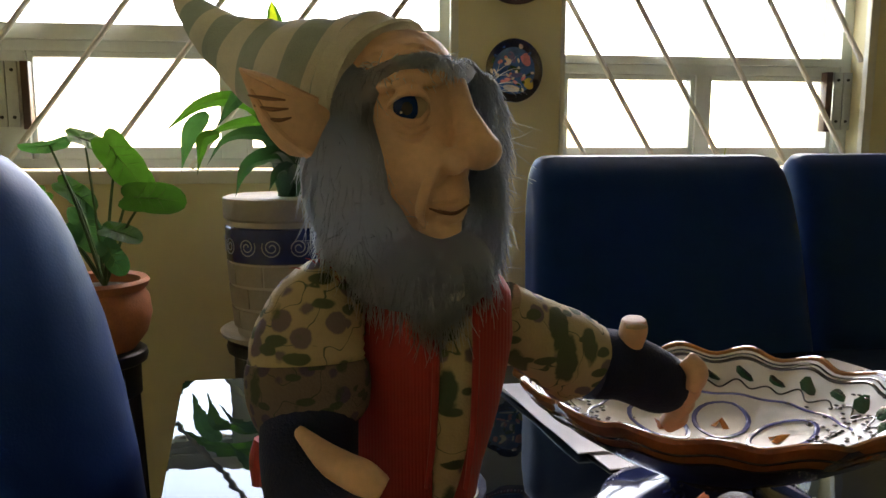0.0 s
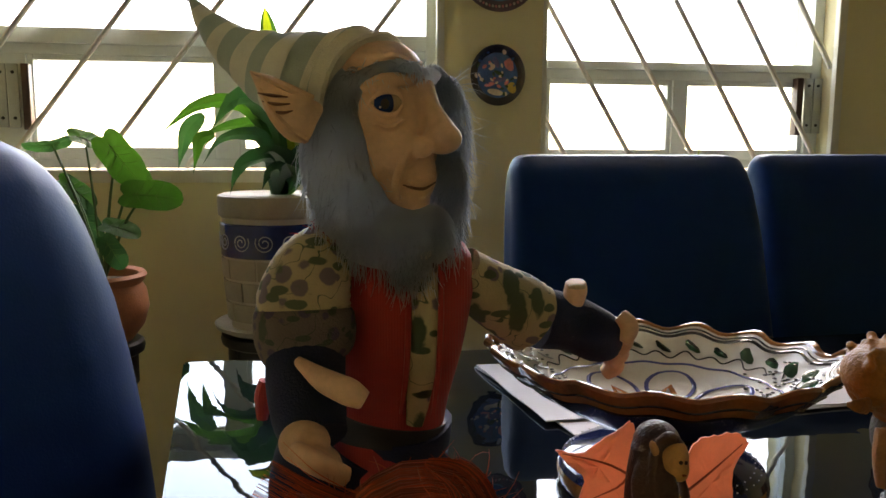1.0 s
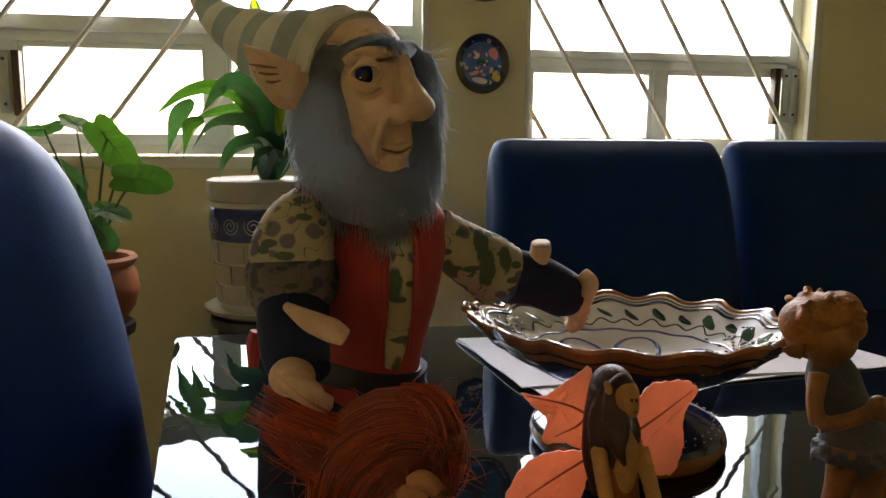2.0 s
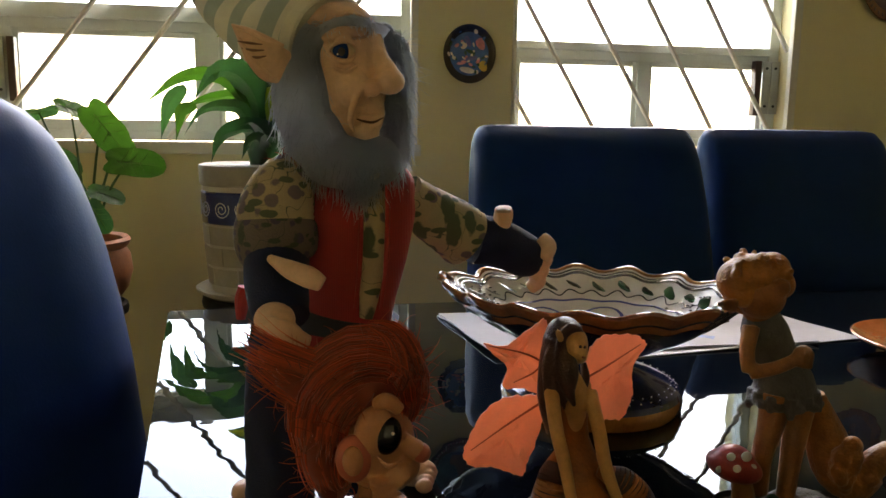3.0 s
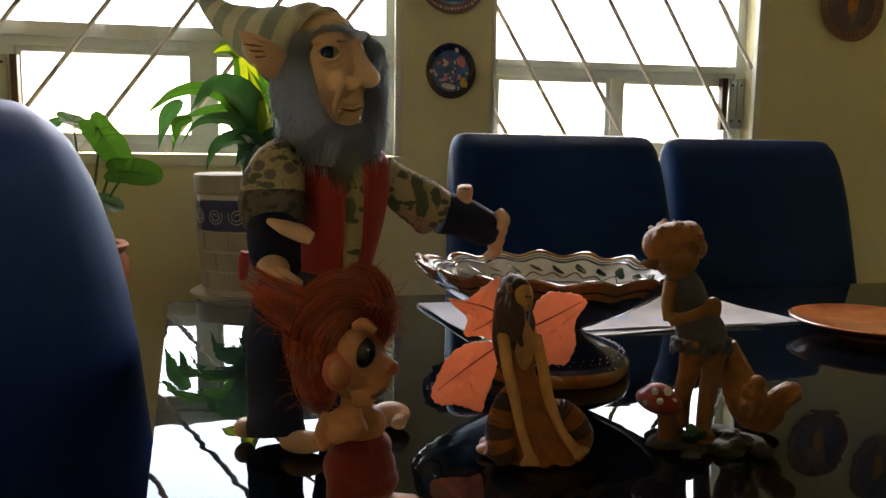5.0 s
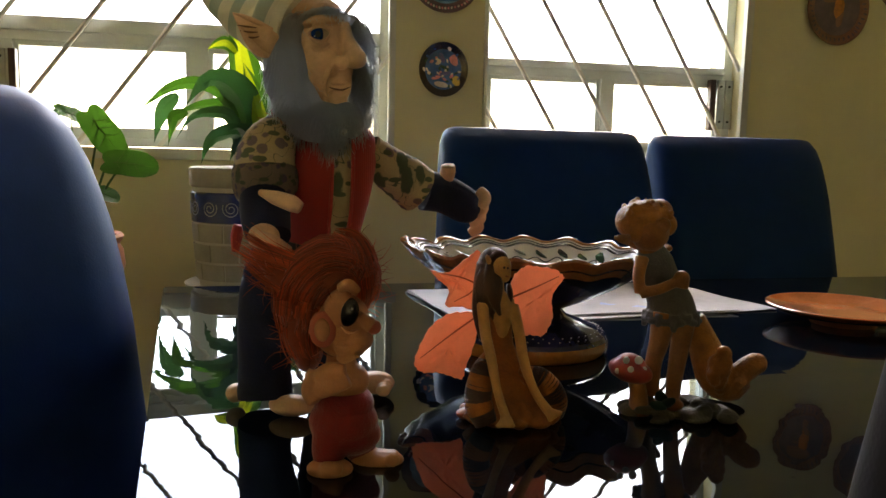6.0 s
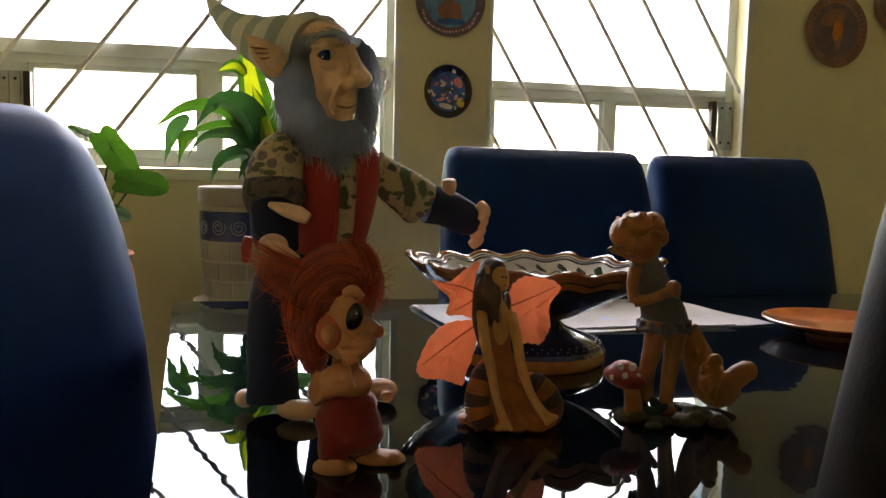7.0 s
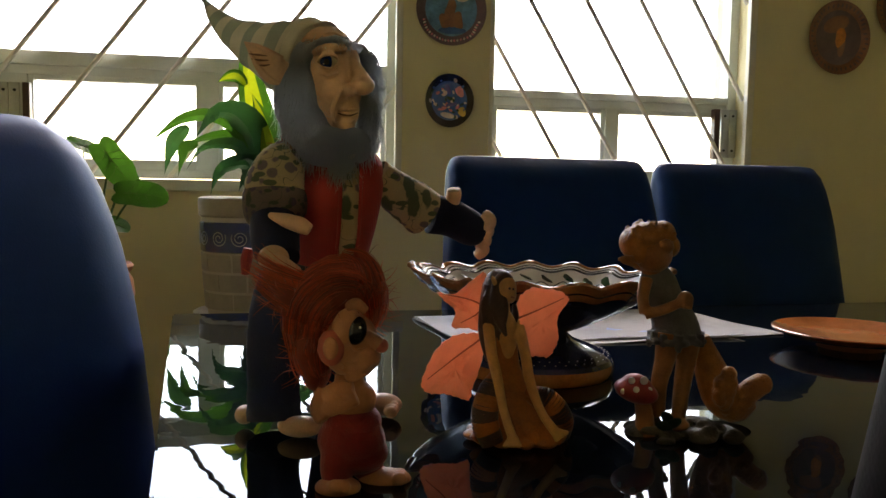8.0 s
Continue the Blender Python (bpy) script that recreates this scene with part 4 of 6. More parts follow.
# ---- the red-haired doll ----
def red_doll():
    rnd = random.Random(5)
    bm = bmesh.new()

    def head(b):
        ball(b, (-0.0182, 0.0180, 0.0933), (0.0185, 0.019, 0.0220))
        ball(b, (-0.0088, 0.0120, 0.0852), (0.0118, 0.012, 0.0098))
        ball(b, (-0.0118, 0.0140, 0.0796), (0.0105, 0.012, 0.0078))
        plain_tube(b, [(-0.0054, 0.0060, 0.1010), (-0.0005, 0.0060, 0.0968), (0.0022, 0.0070, 0.0945)], [0.0035, 0.0045, 0.0050])
        plain_tube(b, [(-0.0159, -0.0080, 0.0983), (-0.0103, -0.0090, 0.0939), (-0.0040, -0.0040, 0.0950)], [0.0006, 0.0016, 0.0008])
        for k in range(1, 4):
            plain_tube(b, [(-0.0230 + 0.0012 * k, 0.0015, 0.0880 - 0.0040 * k), (-0.0150, -0.0012, 0.0862 - 0.0042 * k), (-0.0045, 0.0012, 0.0885 - 0.0040 * k)], [0.0006, 0.0019, 0.0009])
        plain_tube(b, [(-0.0178, 0.0020, 0.1182), (-0.0120, -0.0000, 0.1211), (-0.0058, 0.0010, 0.1161)], [0.003, 0.004, 0.003])
        plain_tube(b, [(-0.0125, 0.0010, 0.0833), (-0.0064, -0.0000, 0.0815), (-0.0014, 0.0030, 0.0837)], [0.001, 0.0022, 0.001])
    take(bm, fused(head, 0.0011, 4), 0)
    ball(bm, (-0.0272, 0.0000, 0.0932), (0.0085, 0.0042, 0.0115), mi=1)
    ball(bm, (-0.0270, -0.0040, 0.0937), (0.0048, 0.0022, 0.0072), mi=0)
    ball(bm, (-0.0180, 0.0020, 0.1055), (0.0092, 0.005, 0.0130), rot=(0, 14, 0), mi=0)
    ball(bm, (-0.0118, 0.0010, 0.1042), (0.0066, 0.0048, 0.0092), rot=(0, 10, 0), mi=2)
    # white dot set on the black eye as a painted glint
    ball(bm, (-0.0090, -0.0035, 0.1070), 0.0008, mi=5, u=8, v=6)
    ball(bm, (0.0034, 0.0068, 0.0938), (0.0046, 0.0048, 0.0046), mi=1)
    lumps = [((-0.0257, 0.0240, 0.1238), (0.023, 0.022, 0.017)), ((-0.0115, 0.0280, 0.1280), (0.012, 0.018, 0.016)), ((-0.0065, 0.0300, 0.1177), (0.006, 0.015, 0.020)), ((-0.0396, 0.0240, 0.1107), (0.015, 0.020, 0.019)),
             ((-0.0432, 0.0240, 0.0920), (0.0145, 0.020, 0.024)), ((-0.0405, 0.0260, 0.0748), (0.010, 0.015, 0.016)), ((-0.0521, 0.0240, 0.1215), (0.016, 0.015, 0.011))]

    def mane(b):
        for c, r in lumps:
            ball(b, c, r)
        plain_tube(b, [(-0.0400, 0.0220, 0.1165), (-0.0601, 0.0220, 0.1279), (-0.0758, 0.0220, 0.1372)], [0.011, 0.0085, 0.002])
    take(bm, fused(mane, 0.0018, 5), 3)
    hairs(bm, lumps, 420, 0.017, 3, rnd, thick=0.00028, down=-0.15, out=0.45, curl=1.3)

    def lock(ctrl, radii, count, spread=1.0, thick=0.00042):
        """Sleek strands side by side over a swept lock."""
        m = 17
        pts = curve_pts(ctrl, m)
        rad = lerp_list(radii, m)
        for k in range(count):
            a0, q, i0, i1 = rnd.uniform(0, 6.28), rnd.uniform(0.86, 1.06), rnd.randrange(0, 4), rnd.randrange(12, 18)
            tw, fly = rnd.gauss(0, 0.25), max(0.0, rnd.gauss(-0.2, 0.35)) * spread
            line = []
            for i in range(i0, i1):
                d = (pts[min(i + 1, m - 1)] - pts[max(i - 1, 0)]).normalized()
                u = d.cross(Vector((0, 1, 0))).normalized()
                w = u.cross(d)
                t = a0 + tw * i / m
                line.append(pts[i] + (u * math.cos(t) + w * math.sin(t)) * rad[i] * (q + fly * (i / m) ** 2))
            tube(bm, line, lerp_list([thick, thick, thick * 0.3], len(line)), n=3, mi=3, caps=False)
    lock([(-0.0402, 0.0240, 0.0752), (-0.0439, 0.0240, 0.0957), (-0.0382, 0.0240, 0.1162), (-0.0250, 0.0240, 0.1275), (-0.0119, 0.0240, 0.1270), (-0.0066, 0.0240, 0.1138), (-0.0074, 0.0260, 0.0978)], [0.010, 0.017, 0.0215, 0.020, 0.0155, 0.010, 0.003], 560, 1.0, 0.0005)
    lock([(-0.0145, 0.0220, 0.1170), (-0.0102, 0.0220, 0.1317), (-0.0130, 0.0200, 0.1451), (-0.0232, 0.0200, 0.1514)], [0.012, 0.014, 0.008, 0.002], 150, 1.2)
    lock([(-0.0249, 0.0180, 0.1247), (-0.0394, 0.0180, 0.1259), (-0.0543, 0.0200, 0.1312), (-0.0695, 0.0200, 0.1368), (-0.0833, 0.0200, 0.1446)], [0.013, 0.009, 0.007, 0.007, 0.007], 200, 3.0, 0.00030)
    lock([(-0.0285, 0.0180, 0.1137), (-0.0437, 0.0180, 0.1141), (-0.0579, 0.0200, 0.1202), (-0.0688, 0.0200, 0.1273), (-0.0775, 0.0200, 0.1352)], [0.014, 0.011, 0.008, 0.007, 0.006], 180, 3.0, 0.00030)
    lock([(-0.0389, 0.0200, 0.1095), (-0.0418, 0.0200, 0.0910), (-0.0399, 0.0220, 0.0757), (-0.0357, 0.0240, 0.0655)], [0.016, 0.015, 0.012, 0.004], 240)

    def body(b):
        ball(b, (-0.0160, 0.0200, 0.0410), (0.0195, 0.017, 0.0125))
        ball(b, (-0.0165, 0.0200, 0.0286), (0.0225, 0.019, 0.018))
        ball(b, (-0.0137, 0.0220, 0.0197), (0.0215, 0.018, 0.014))
        plain_tube(b, [(-0.0237, 0.0140, 0.0223), (-0.0248, 0.0120, 0.0118), (-0.0247, 0.0110, 0.0047)], [0.012, 0.011, 0.0095])
        plain_tube(b, [(-0.0085, 0.0260, 0.0183), (-0.0067, 0.0280, 0.0080), (-0.0060, 0.0290, 0.0019)], [0.012, 0.011, 0.009])
    take(bm, fused(body, 0.0013, 3), 4)

    def skin(b):
        plain_tube(b, [(-0.0285, 0.0080, 0.0610), (-0.0224, 0.0020, 0.0664), (-0.0133, 0.0000, 0.0671)], [0.0065, 0.006, 0.005])
        plain_tube(b, [(-0.0289, 0.0060, 0.0535), (-0.0210, 0.0000, 0.0576), (-0.0108, -0.0000, 0.0621)], [0.006, 0.0055, 0.005])
        ball(b, (-0.0170, 0.0190, 0.0560), (0.0170, 0.0140, 0.0135))
        plain_tube(b, [(-0.0180, 0.0180, 0.0740), (-0.0179, 0.0180, 0.0600)], [0.009, 0.011])
        plain_tube(b, [(-0.0330, 0.0120, 0.0640), (-0.0365, 0.0080, 0.0530), (-0.0330, 0.0040, 0.0450)], [0.0050, 0.0055, 0.0045])
        ball(b, (-0.0232, 0.0060, 0.0022), (0.0150, 0.012, 0.0062))
        ball(b, (0.0057, 0.0240, 0.0017), (0.0175, 0.011, 0.0062))
        ball(b, (-0.0027, 0.0260, 0.0023), (0.010, 0.010, 0.008))
        for k in range(3):
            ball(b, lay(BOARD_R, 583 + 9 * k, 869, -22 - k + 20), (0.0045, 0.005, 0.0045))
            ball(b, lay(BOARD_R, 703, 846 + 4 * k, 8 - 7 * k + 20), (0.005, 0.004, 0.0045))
    take(bm, fused(skin, 0.0012, 3), 0)
    ob = part("troll_doll", rest(bm), [M_SKIN2, M_PINK, M_BLACKEYE, M_REDHAIR, M_REDCLOTH, M_WHITE])
    ob.matrix_world = pose(-0.12, 0.357, 0.75, 0, 0, DOLL_TURN)
    tagged(ob, "small big-nosed doll with swept red hair and red suit", "doll")


# ---- the fairy figurine ----
def sheet(bm, outline, mi, thick, bulge):
    """A thin curled petal from its outline."""
    c = sum((Vector(p) for p in outline), Vector()) / len(outline)
    pts = curve_pts(list(outline) + [outline[0]], len(outline) * 6 + 1)[:-1]
    pts = [c + (p - c) * (1 + 0.022 * math.sin(2.3 * k) + 0.016 * math.sin(0.9 * k + 1)) for k, p in enumerate(pts)]
    layers = []
    for s in (-0.5, 0.5):
        rows = []
        for f in (1.0, 0.66, 0.33):
            rows.append([bm.verts.new(c + (p - c) * f + Vector((0, s * thick + bulge * (1 - f * f) + 0.0012 * math.sin(7 * f + 0.6 * k), 0))) for k, p in enumerate(pts)])
        mid = bm.verts.new(c + Vector((0, s * thick + bulge, 0)))
        n = len(pts)
        for a, b in zip(rows, rows[1:]):
            for k in range(n):
                bm.faces.new((a[k], a[(k + 1) % n], b[(k + 1) % n], b[k])).material_index = mi
        for k in range(n):
            bm.faces.new((rows[-1][k], rows[-1][(k + 1) % n], mid)).material_index = mi
        layers.append(rows[0])
    n = len(pts)
    for k in range(n):
        bm.faces.new((layers[0][k], layers[0][(k + 1) % n], layers[1][(k + 1) % n], layers[1][k])).material_index = mi


def fairy():
    bm = bmesh.new()
    sheet(bm, [(-0.0229, 0.0220, 0.0804), (-0.0225, 0.0240, 0.1069), (-0.0246, 0.0260, 0.1271), (-0.0333, 0.0280, 0.1231), (-0.0481, 0.0300, 0.1101), (-0.0624, 0.0310, 0.1110), (-0.0569, 0.0300, 0.1045), (-0.0478, 0.0290, 0.0958), (-0.0503, 0.0290, 0.0840), (-0.0370, 0.0260, 0.0830)], 0, 0.0012, 0.003)
    sheet(bm, [(-0.0246, 0.0220, 0.0804), (-0.0413, 0.0260, 0.0793), (-0.0577, 0.0290, 0.0707), (-0.0713, 0.0320, 0.0479), (-0.0728, 0.0320, 0.0318), (-0.0606, 0.0320, 0.0288), (-0.0484, 0.0300, 0.0282), (-0.0361, 0.0290, 0.0250), (-0.0324, 0.0270, 0.0384), (-0.0250, 0.0240, 0.0620)], 0, 0.0012, 0.004)
    sheet(bm, [(-0.0024, 0.0220, 0.0763), (-0.0000, 0.0260, 0.1025), (0.0088, 0.0360, 0.1130), (0.0257, 0.0520, 0.1130), (0.0456, 0.0680, 0.1055), (0.0468, 0.0680, 0.0988), (0.0374, 0.0600, 0.0866), (0.0388, 0.0600, 0.0695), (0.0315, 0.0520, 0.0577), (0.0179, 0.0400, 0.0583), (0.0047, 0.0280, 0.0652)], 0, 0.0012, 0.004)
    for pts in ([(-0.0002, 0.0220, 0.0920), (0.0176, 0.0380, 0.0964), (0.0428, 0.0620, 0.1034)], [(-0.0247, 0.0200, 0.0785), (-0.0455, 0.0250, 0.0614), (-0.0693, 0.0290, 0.0409)], [(-0.0234, 0.0200, 0.1008), (-0.0375, 0.0250, 0.1065), (-0.0597, 0.0280, 0.1101)], [(-0.0243, 0.0220, 0.1071), (-0.0306, 0.0240, 0.0956), (-0.0437, 0.0260, 0.0874)]):
        plain_tube(bm, pts, [0.0008, 0.0006, 0.0003], n=6, seg=8, mi=1)

    def skirt(b):
        plain_tube(b, [(-0.0086, 0.0125, 0.0860), (-0.0071, 0.0135, 0.0600), (-0.0044, 0.0140, 0.0378), (-0.0016, 0.0140, 0.0154), (0.0015, 0.0140, -0.0053)], [0.0088, 0.0086, 0.0150, 0.026, 0.034], n=20, flat=0.8)
        for k in range(13):
            a = 2 * math.pi * k / 13
            c = Vector((0.0015, 0.0140, -0.0053))
            ball(b, (c.x + 0.034 * math.cos(a), c.y + 0.027 * math.sin(a), 0.004), (0.0065 + 0.003 * (k % 2), 0.0065 + 0.002 * (k % 3), 0.0042))
        for k in range(7):
            u = 838 + 27 * k
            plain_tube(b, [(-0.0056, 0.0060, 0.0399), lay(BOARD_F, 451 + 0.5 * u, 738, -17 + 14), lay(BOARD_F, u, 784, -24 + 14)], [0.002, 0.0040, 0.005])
    take(bm, fused(skirt, 0.0013, 2), 2)

    def flesh(b):
        plain_tube(b, [(-0.0107, 0.0110, 0.1090), (-0.0106, 0.0100, 0.0995), (-0.0090, 0.0100, 0.0899), (-0.0077, 0.0120, 0.0782), (-0.0072, 0.0130, 0.0603)], [0.0040, 0.0042, 0.0092, 0.0080, 0.0062])
        plain_tube(b, [(-0.0212, 0.0090, 0.0908), (-0.0104, 0.0110, 0.0946), (-0.0001, 0.0120, 0.0889)], [0.0042, 0.0048, 0.0042])
        ball(b, (-0.0095, 0.0070, 0.1174), (0.0074, 0.0088, 0.0108))
        ball(b, (-0.0070, 0.0050, 0.1134), (0.0048, 0.0058, 0.0066))
        ball(b, (-0.0041, 0.0050, 0.1156), (0.0017, 0.0017, 0.0024))
        ball(b, (-0.0195, 0.0030, 0.1235), (0.0022, 0.0016, 0.0050), rot=(0, -20, 0))
        plain_tube(b, [(-0.0231, 0.0060, 0.0904), (-0.0210, -0.0080, 0.0708), (-0.0170, -0.0160, 0.0549), (-0.0118, -0.0220, 0.0304), (-0.0040, -0.0240, 0.0084)], [0.0046, 0.0042, 0.0040, 0.0032, 0.0038])
        plain_tube(b, [(0.0005, 0.0100, 0.0884), (0.0050, -0.0020, 0.0682), (0.0077, -0.0120, 0.0509), (0.0160, -0.0180, 0.0297), (0.0275, -0.0190, 0.0141)], [0.0046, 0.0042, 0.0040, 0.0032, 0.0038])
        for k in range(4):
            plain_tube(b, [lay(BOARD_F, 904 + 3 * k, 780, -39 + 14), lay(BOARD_F, 892 + 10 * k, 796, -41 + 14)], [0.0024, 0.0018])
            plain_tube(b, [lay(BOARD_F, 983 + 2 * k, 766, -34 + 14), lay(BOARD_F, 988 + 7 * k, 785 - 5 * k, -35 + 14)], [0.0024, 0.0018])
    take(bm, fused(flesh, 0.0010, 2), 3)

    def hair(b):
        ball(b, (-0.0145, 0.0190, 0.1200), (0.0118, 0.0135, 0.0116))
        for k in range(7):
            x = -0.0260 + 0.0024 * k
            plain_tube(b, [(-0.0180, 0.0120, 0.1240), (x, 0.0070 - 0.0012 * k, 0.1080), (x + 0.0022 * math.sin(k * 2.1), 0.0050 - 0.0010 * k, 0.0960), (x - 0.0010, 0.0060, 0.0840 - 0.0030 * (k % 3))], [0.0020, 0.0030, 0.0026, 0.0010])
        plain_tube(b, [(-0.0059, 0.0060, 0.1245), (-0.0121, 0.0050, 0.1284), (-0.0178, 0.0060, 0.1226)], [0.0018, 0.0036, 0.0030])
        plain_tube(b, [(-0.0180, 0.0160, 0.1191), (-0.0211, 0.0160, 0.1015), (-0.0234, 0.0140, 0.0819), (-0.0212, 0.0120, 0.0602)], [0.0098, 0.0090, 0.0070, 0.003])
        plain_tube(b, [(-0.0179, 0.0050, 0.1218), (-0.0186, 0.0020, 0.1059), (-0.0142, 0.0000, 0.0934), (-0.0097, 0.0000, 0.0822)], [0.0030, 0.0046, 0.0042, 0.0012])
        plain_tube(b, [(-0.0028, 0.0160, 0.1040), (-0.0023, 0.0100, 0.0962), (-0.0040, 0.0060, 0.0838)], [0.0020, 0.0030, 0.0010])
    take(bm, fused(hair, 0.0011, 2), 4)
    for k in range(40):
        rr = random.Random(k)
        x = rr.uniform(-12, 10)
        plain_tube(bm, [(-0.0174, 0.0080, 0.1266), lay(BOARD_F, 871 + x * 0.4, 540, -9 + 14), lay(BOARD_F, 868 + x, 600, -8 + 14)], [0.0007, 0.0009, 0.0003], n=5, seg=7, mi=4)
    for u, v in ((901, 510), (907, 511)):
        ball(bm, {901: (-0.0081, -0.0015, 0.1190), 907: (-0.0054, 0.0000, 0.1184)}[u], 0.0010, mi=4, u=8, v=6)
    plain_tube(bm, [(-0.0066, -0.0010, 0.1125), (-0.0047, 0.0010, 0.1118)], [0.0006, 0.0006], n=6, seg=3, mi=1)
    # ringed tails wound round the skirt
    for ctrl in ([(-0.0159, 0.0000, 0.0566), (-0.0229, -0.0100, 0.0396), (-0.0252, -0.0120, 0.0208), (-0.0190, -0.0140, 0.0039)], [(0.0063, 0.0040, 0.0406), (0.0227, 0.0020, 0.0336), (0.0329, 0.0040, 0.0191), (0.0339, 0.0080, 0.0045)]):
        pts = curve_pts(ctrl, 25)
        rad = lerp_list([0.003, 0.0085, 0.0100, 0.0105, 0.0085], 25)
        for k in range(24):
            tube(bm, pts[k:k + 2], rad[k:k + 2], n=14, mi=2 if (k // 4) % 2 == 0 else 4, up=(0, 1, 0), caps=k in (0, 23))
    ob = part("fairy_figurine", rest(bm), [M_WING, M_VEIN, M_TAN, M_RESIN, M_BROWN])
    ob.matrix_world = pose(-0.003, 0.44, 0.75, 0, 0, DOLL_TURN)
    tagged(ob, "resin fairy figurine with orange petal wings and ringed tail", "figurine")


# ---- the elf figurine ----
def elf():
    bm = bmesh.new()

    def flesh(b):
        ball(b, (-0.0171, 0.0130, 0.1436), (0.0150, 0.017, 0.0150))
        ball(b, (-0.0115, 0.0070, 0.1415), (0.0065, 0.008, 0.0075))
        plain_tube(b, [(-0.0191, 0.0150, 0.1380), (-0.0154, 0.0170, 0.1274)], [0.008, 0.009])
        plain_tube(b, [(-0.0356, 0.0030, 0.1388), (-0.0427, -0.0010, 0.1400), (-0.0489, -0.0010, 0.1407)], [0.005, 0.004, 0.0012], flat=0.5)
        plain_tube(b, [(-0.0138, 0.0030, 0.1490), (-0.0107, -0.0010, 0.1520), (-0.0091, -0.0010, 0.1564)], [0.006, 0.007, 0.003], flat=0.5)
        plain_tube(b, [(-0.0234, 0.0070, 0.1252), (-0.0265, 0.0030, 0.1109), (-0.0257, -0.0010, 0.0977)], [0.0056, 0.0048, 0.0045])
        plain_tube(b, [(-0.0257, -0.0010, 0.0977), (-0.0120, -0.0050, 0.1021), (0.0009, -0.0050, 0.1081)], [0.0046, 0.0042, 0.0040])
        ball(b, (0.0043, -0.0050, 0.1104), (0.0065, 0.0055, 0.0065))
        for k in range(3):
            plain_tube(b, [lay(BOARD_B, 1212, 522 + 7 * k, -25 + 17), lay(BOARD_B, 1228, 526 + 7 * k, -24 + 17)], [0.003, 0.0024])
        plain_tube(b, [(-0.0025, 0.0110, 0.0806), (-0.0058, 0.0090, 0.0580), (-0.0096, 0.0090, 0.0396), (-0.0089, 0.0110, 0.0136)], [0.0105, 0.0080, 0.0066, 0.0058])
        plain_tube(b, [(0.0150, 0.0150, 0.0801), (0.0126, 0.0130, 0.0574), (0.0087, 0.0090, 0.0353), (0.0064, 0.0070, 0.0104)], [0.0105, 0.0080, 0.0066, 0.0058])
        ball(b, (0.0029, 0.0010, 0.0090), (0.011, 0.008, 0.0055))
    take(bm, fused(flesh, 0.0012, 3), 0)

    def hair(b):
        ball(b, (-0.0222, 0.0150, 0.1562), (0.0172, 0.017, 0.0128))
        ball(b, (-0.0340, 0.0130, 0.1525), (0.0105, 0.013, 0.0125))
        ball(b, (-0.0100, 0.0150, 0.1598), (0.0105, 0.013, 0.0105))
        ball(b, (-0.0027, 0.0170, 0.1499), (0.0075, 0.011, 0.009))
        ball(b, (-0.0190, 0.0230, 0.1450), (0.0185, 0.014, 0.017))
        ball(b, (-0.0299, 0.0090, 0.1455), (0.0100, 0.010, 0.0095))
        rr = random.Random(4)
        for k in range(60):
            a = rr.uniform(0, 6.28)
            ball(b, ((-0.0207, 0.0150, 0.1569)[0] + 0.017 * math.cos(a), (-0.0207, 0.0150, 0.1569)[1] + rr.uniform(-0.016, 0.012), (-0.0207, 0.0150, 0.1569)[2] + 0.012 * math.sin(a)), rr.uniform(0.0016, 0.0030), u=10, v=6)
    take(bm, fused(hair, 0.0012, 1), 1)

    def dress(b):
        plain_tube(b, [(-0.0146, 0.0170, 0.1315), (-0.0115, 0.0170, 0.1206), (-0.0035, 0.0170, 0.1024), (0.0035, 0.0170, 0.0864), (0.0050, 0.0170, 0.0731)], [0.0105, 0.0150, 0.0150, 0.0190, 0.0215], n=20, flat=0.8)
        for k in range(11):
            a = 2 * math.pi * k / 11
            c = Vector((0.0050, 0.0170, 0.0722))
            plain_tube(b, [(c.x + 0.0185 * math.cos(a), c.y + 0.015 * math.sin(a), c.z + 0.008), (c.x + 0.0215 * math.cos(a), c.y + 0.018 * math.sin(a), c.z + 0.001 - 0.003 * (k % 3))], [0.0046, 0.0020])
            ball(b, (c.x + 0.0205 * math.cos(a + 0.25), c.y + 0.017 * math.sin(a + 0.25), c.z + 0.002), (0.004, 0.004, 0.003), u=10, v=6)
    take(bm, fused(dress, 0.0012, 2), 2)

    def rock(b):
        for c, r in (((-0.0123, 0.0190, -0.0078), (0.022, 0.024, 0.011)), ((0.0141, 0.0150, -0.0065), (0.026, 0.026, 0.010)), ((0.0439, 0.0210, -0.0079), (0.026, 0.024, 0.010)), ((0.0248, 0.0270, -0.0035), (0.024, 0.016, 0.012)),
                     ((-0.0248, 0.0070, -0.0017), (0.012, 0.012, 0.010))):
            ball(b, c, r)
        rr = random.Random(9)
        for k in range(26):
            ball(b, (0.0100 + rr.uniform(-0.036, 0.042), rr.uniform(-0.018, 0.022), rr.uniform(0.000, 0.009)), (rr.uniform(0.006, 0.011), rr.uniform(0.005, 0.009), rr.uniform(0.003, 0.006)), u=10, v=6)
    take(bm, fused(rock, 0.0013, 5), 3)

    def log(b):
        plain_tube(b, [(0.0274, 0.0270, 0.0752), (0.0362, 0.0250, 0.0504), (0.0450, 0.0210, 0.0280), (0.0551, 0.0170, 0.0190), (0.0666, 0.0170, 0.0267)], [0.0075, 0.013, 0.016, 0.0125, 0.0085], n=14)
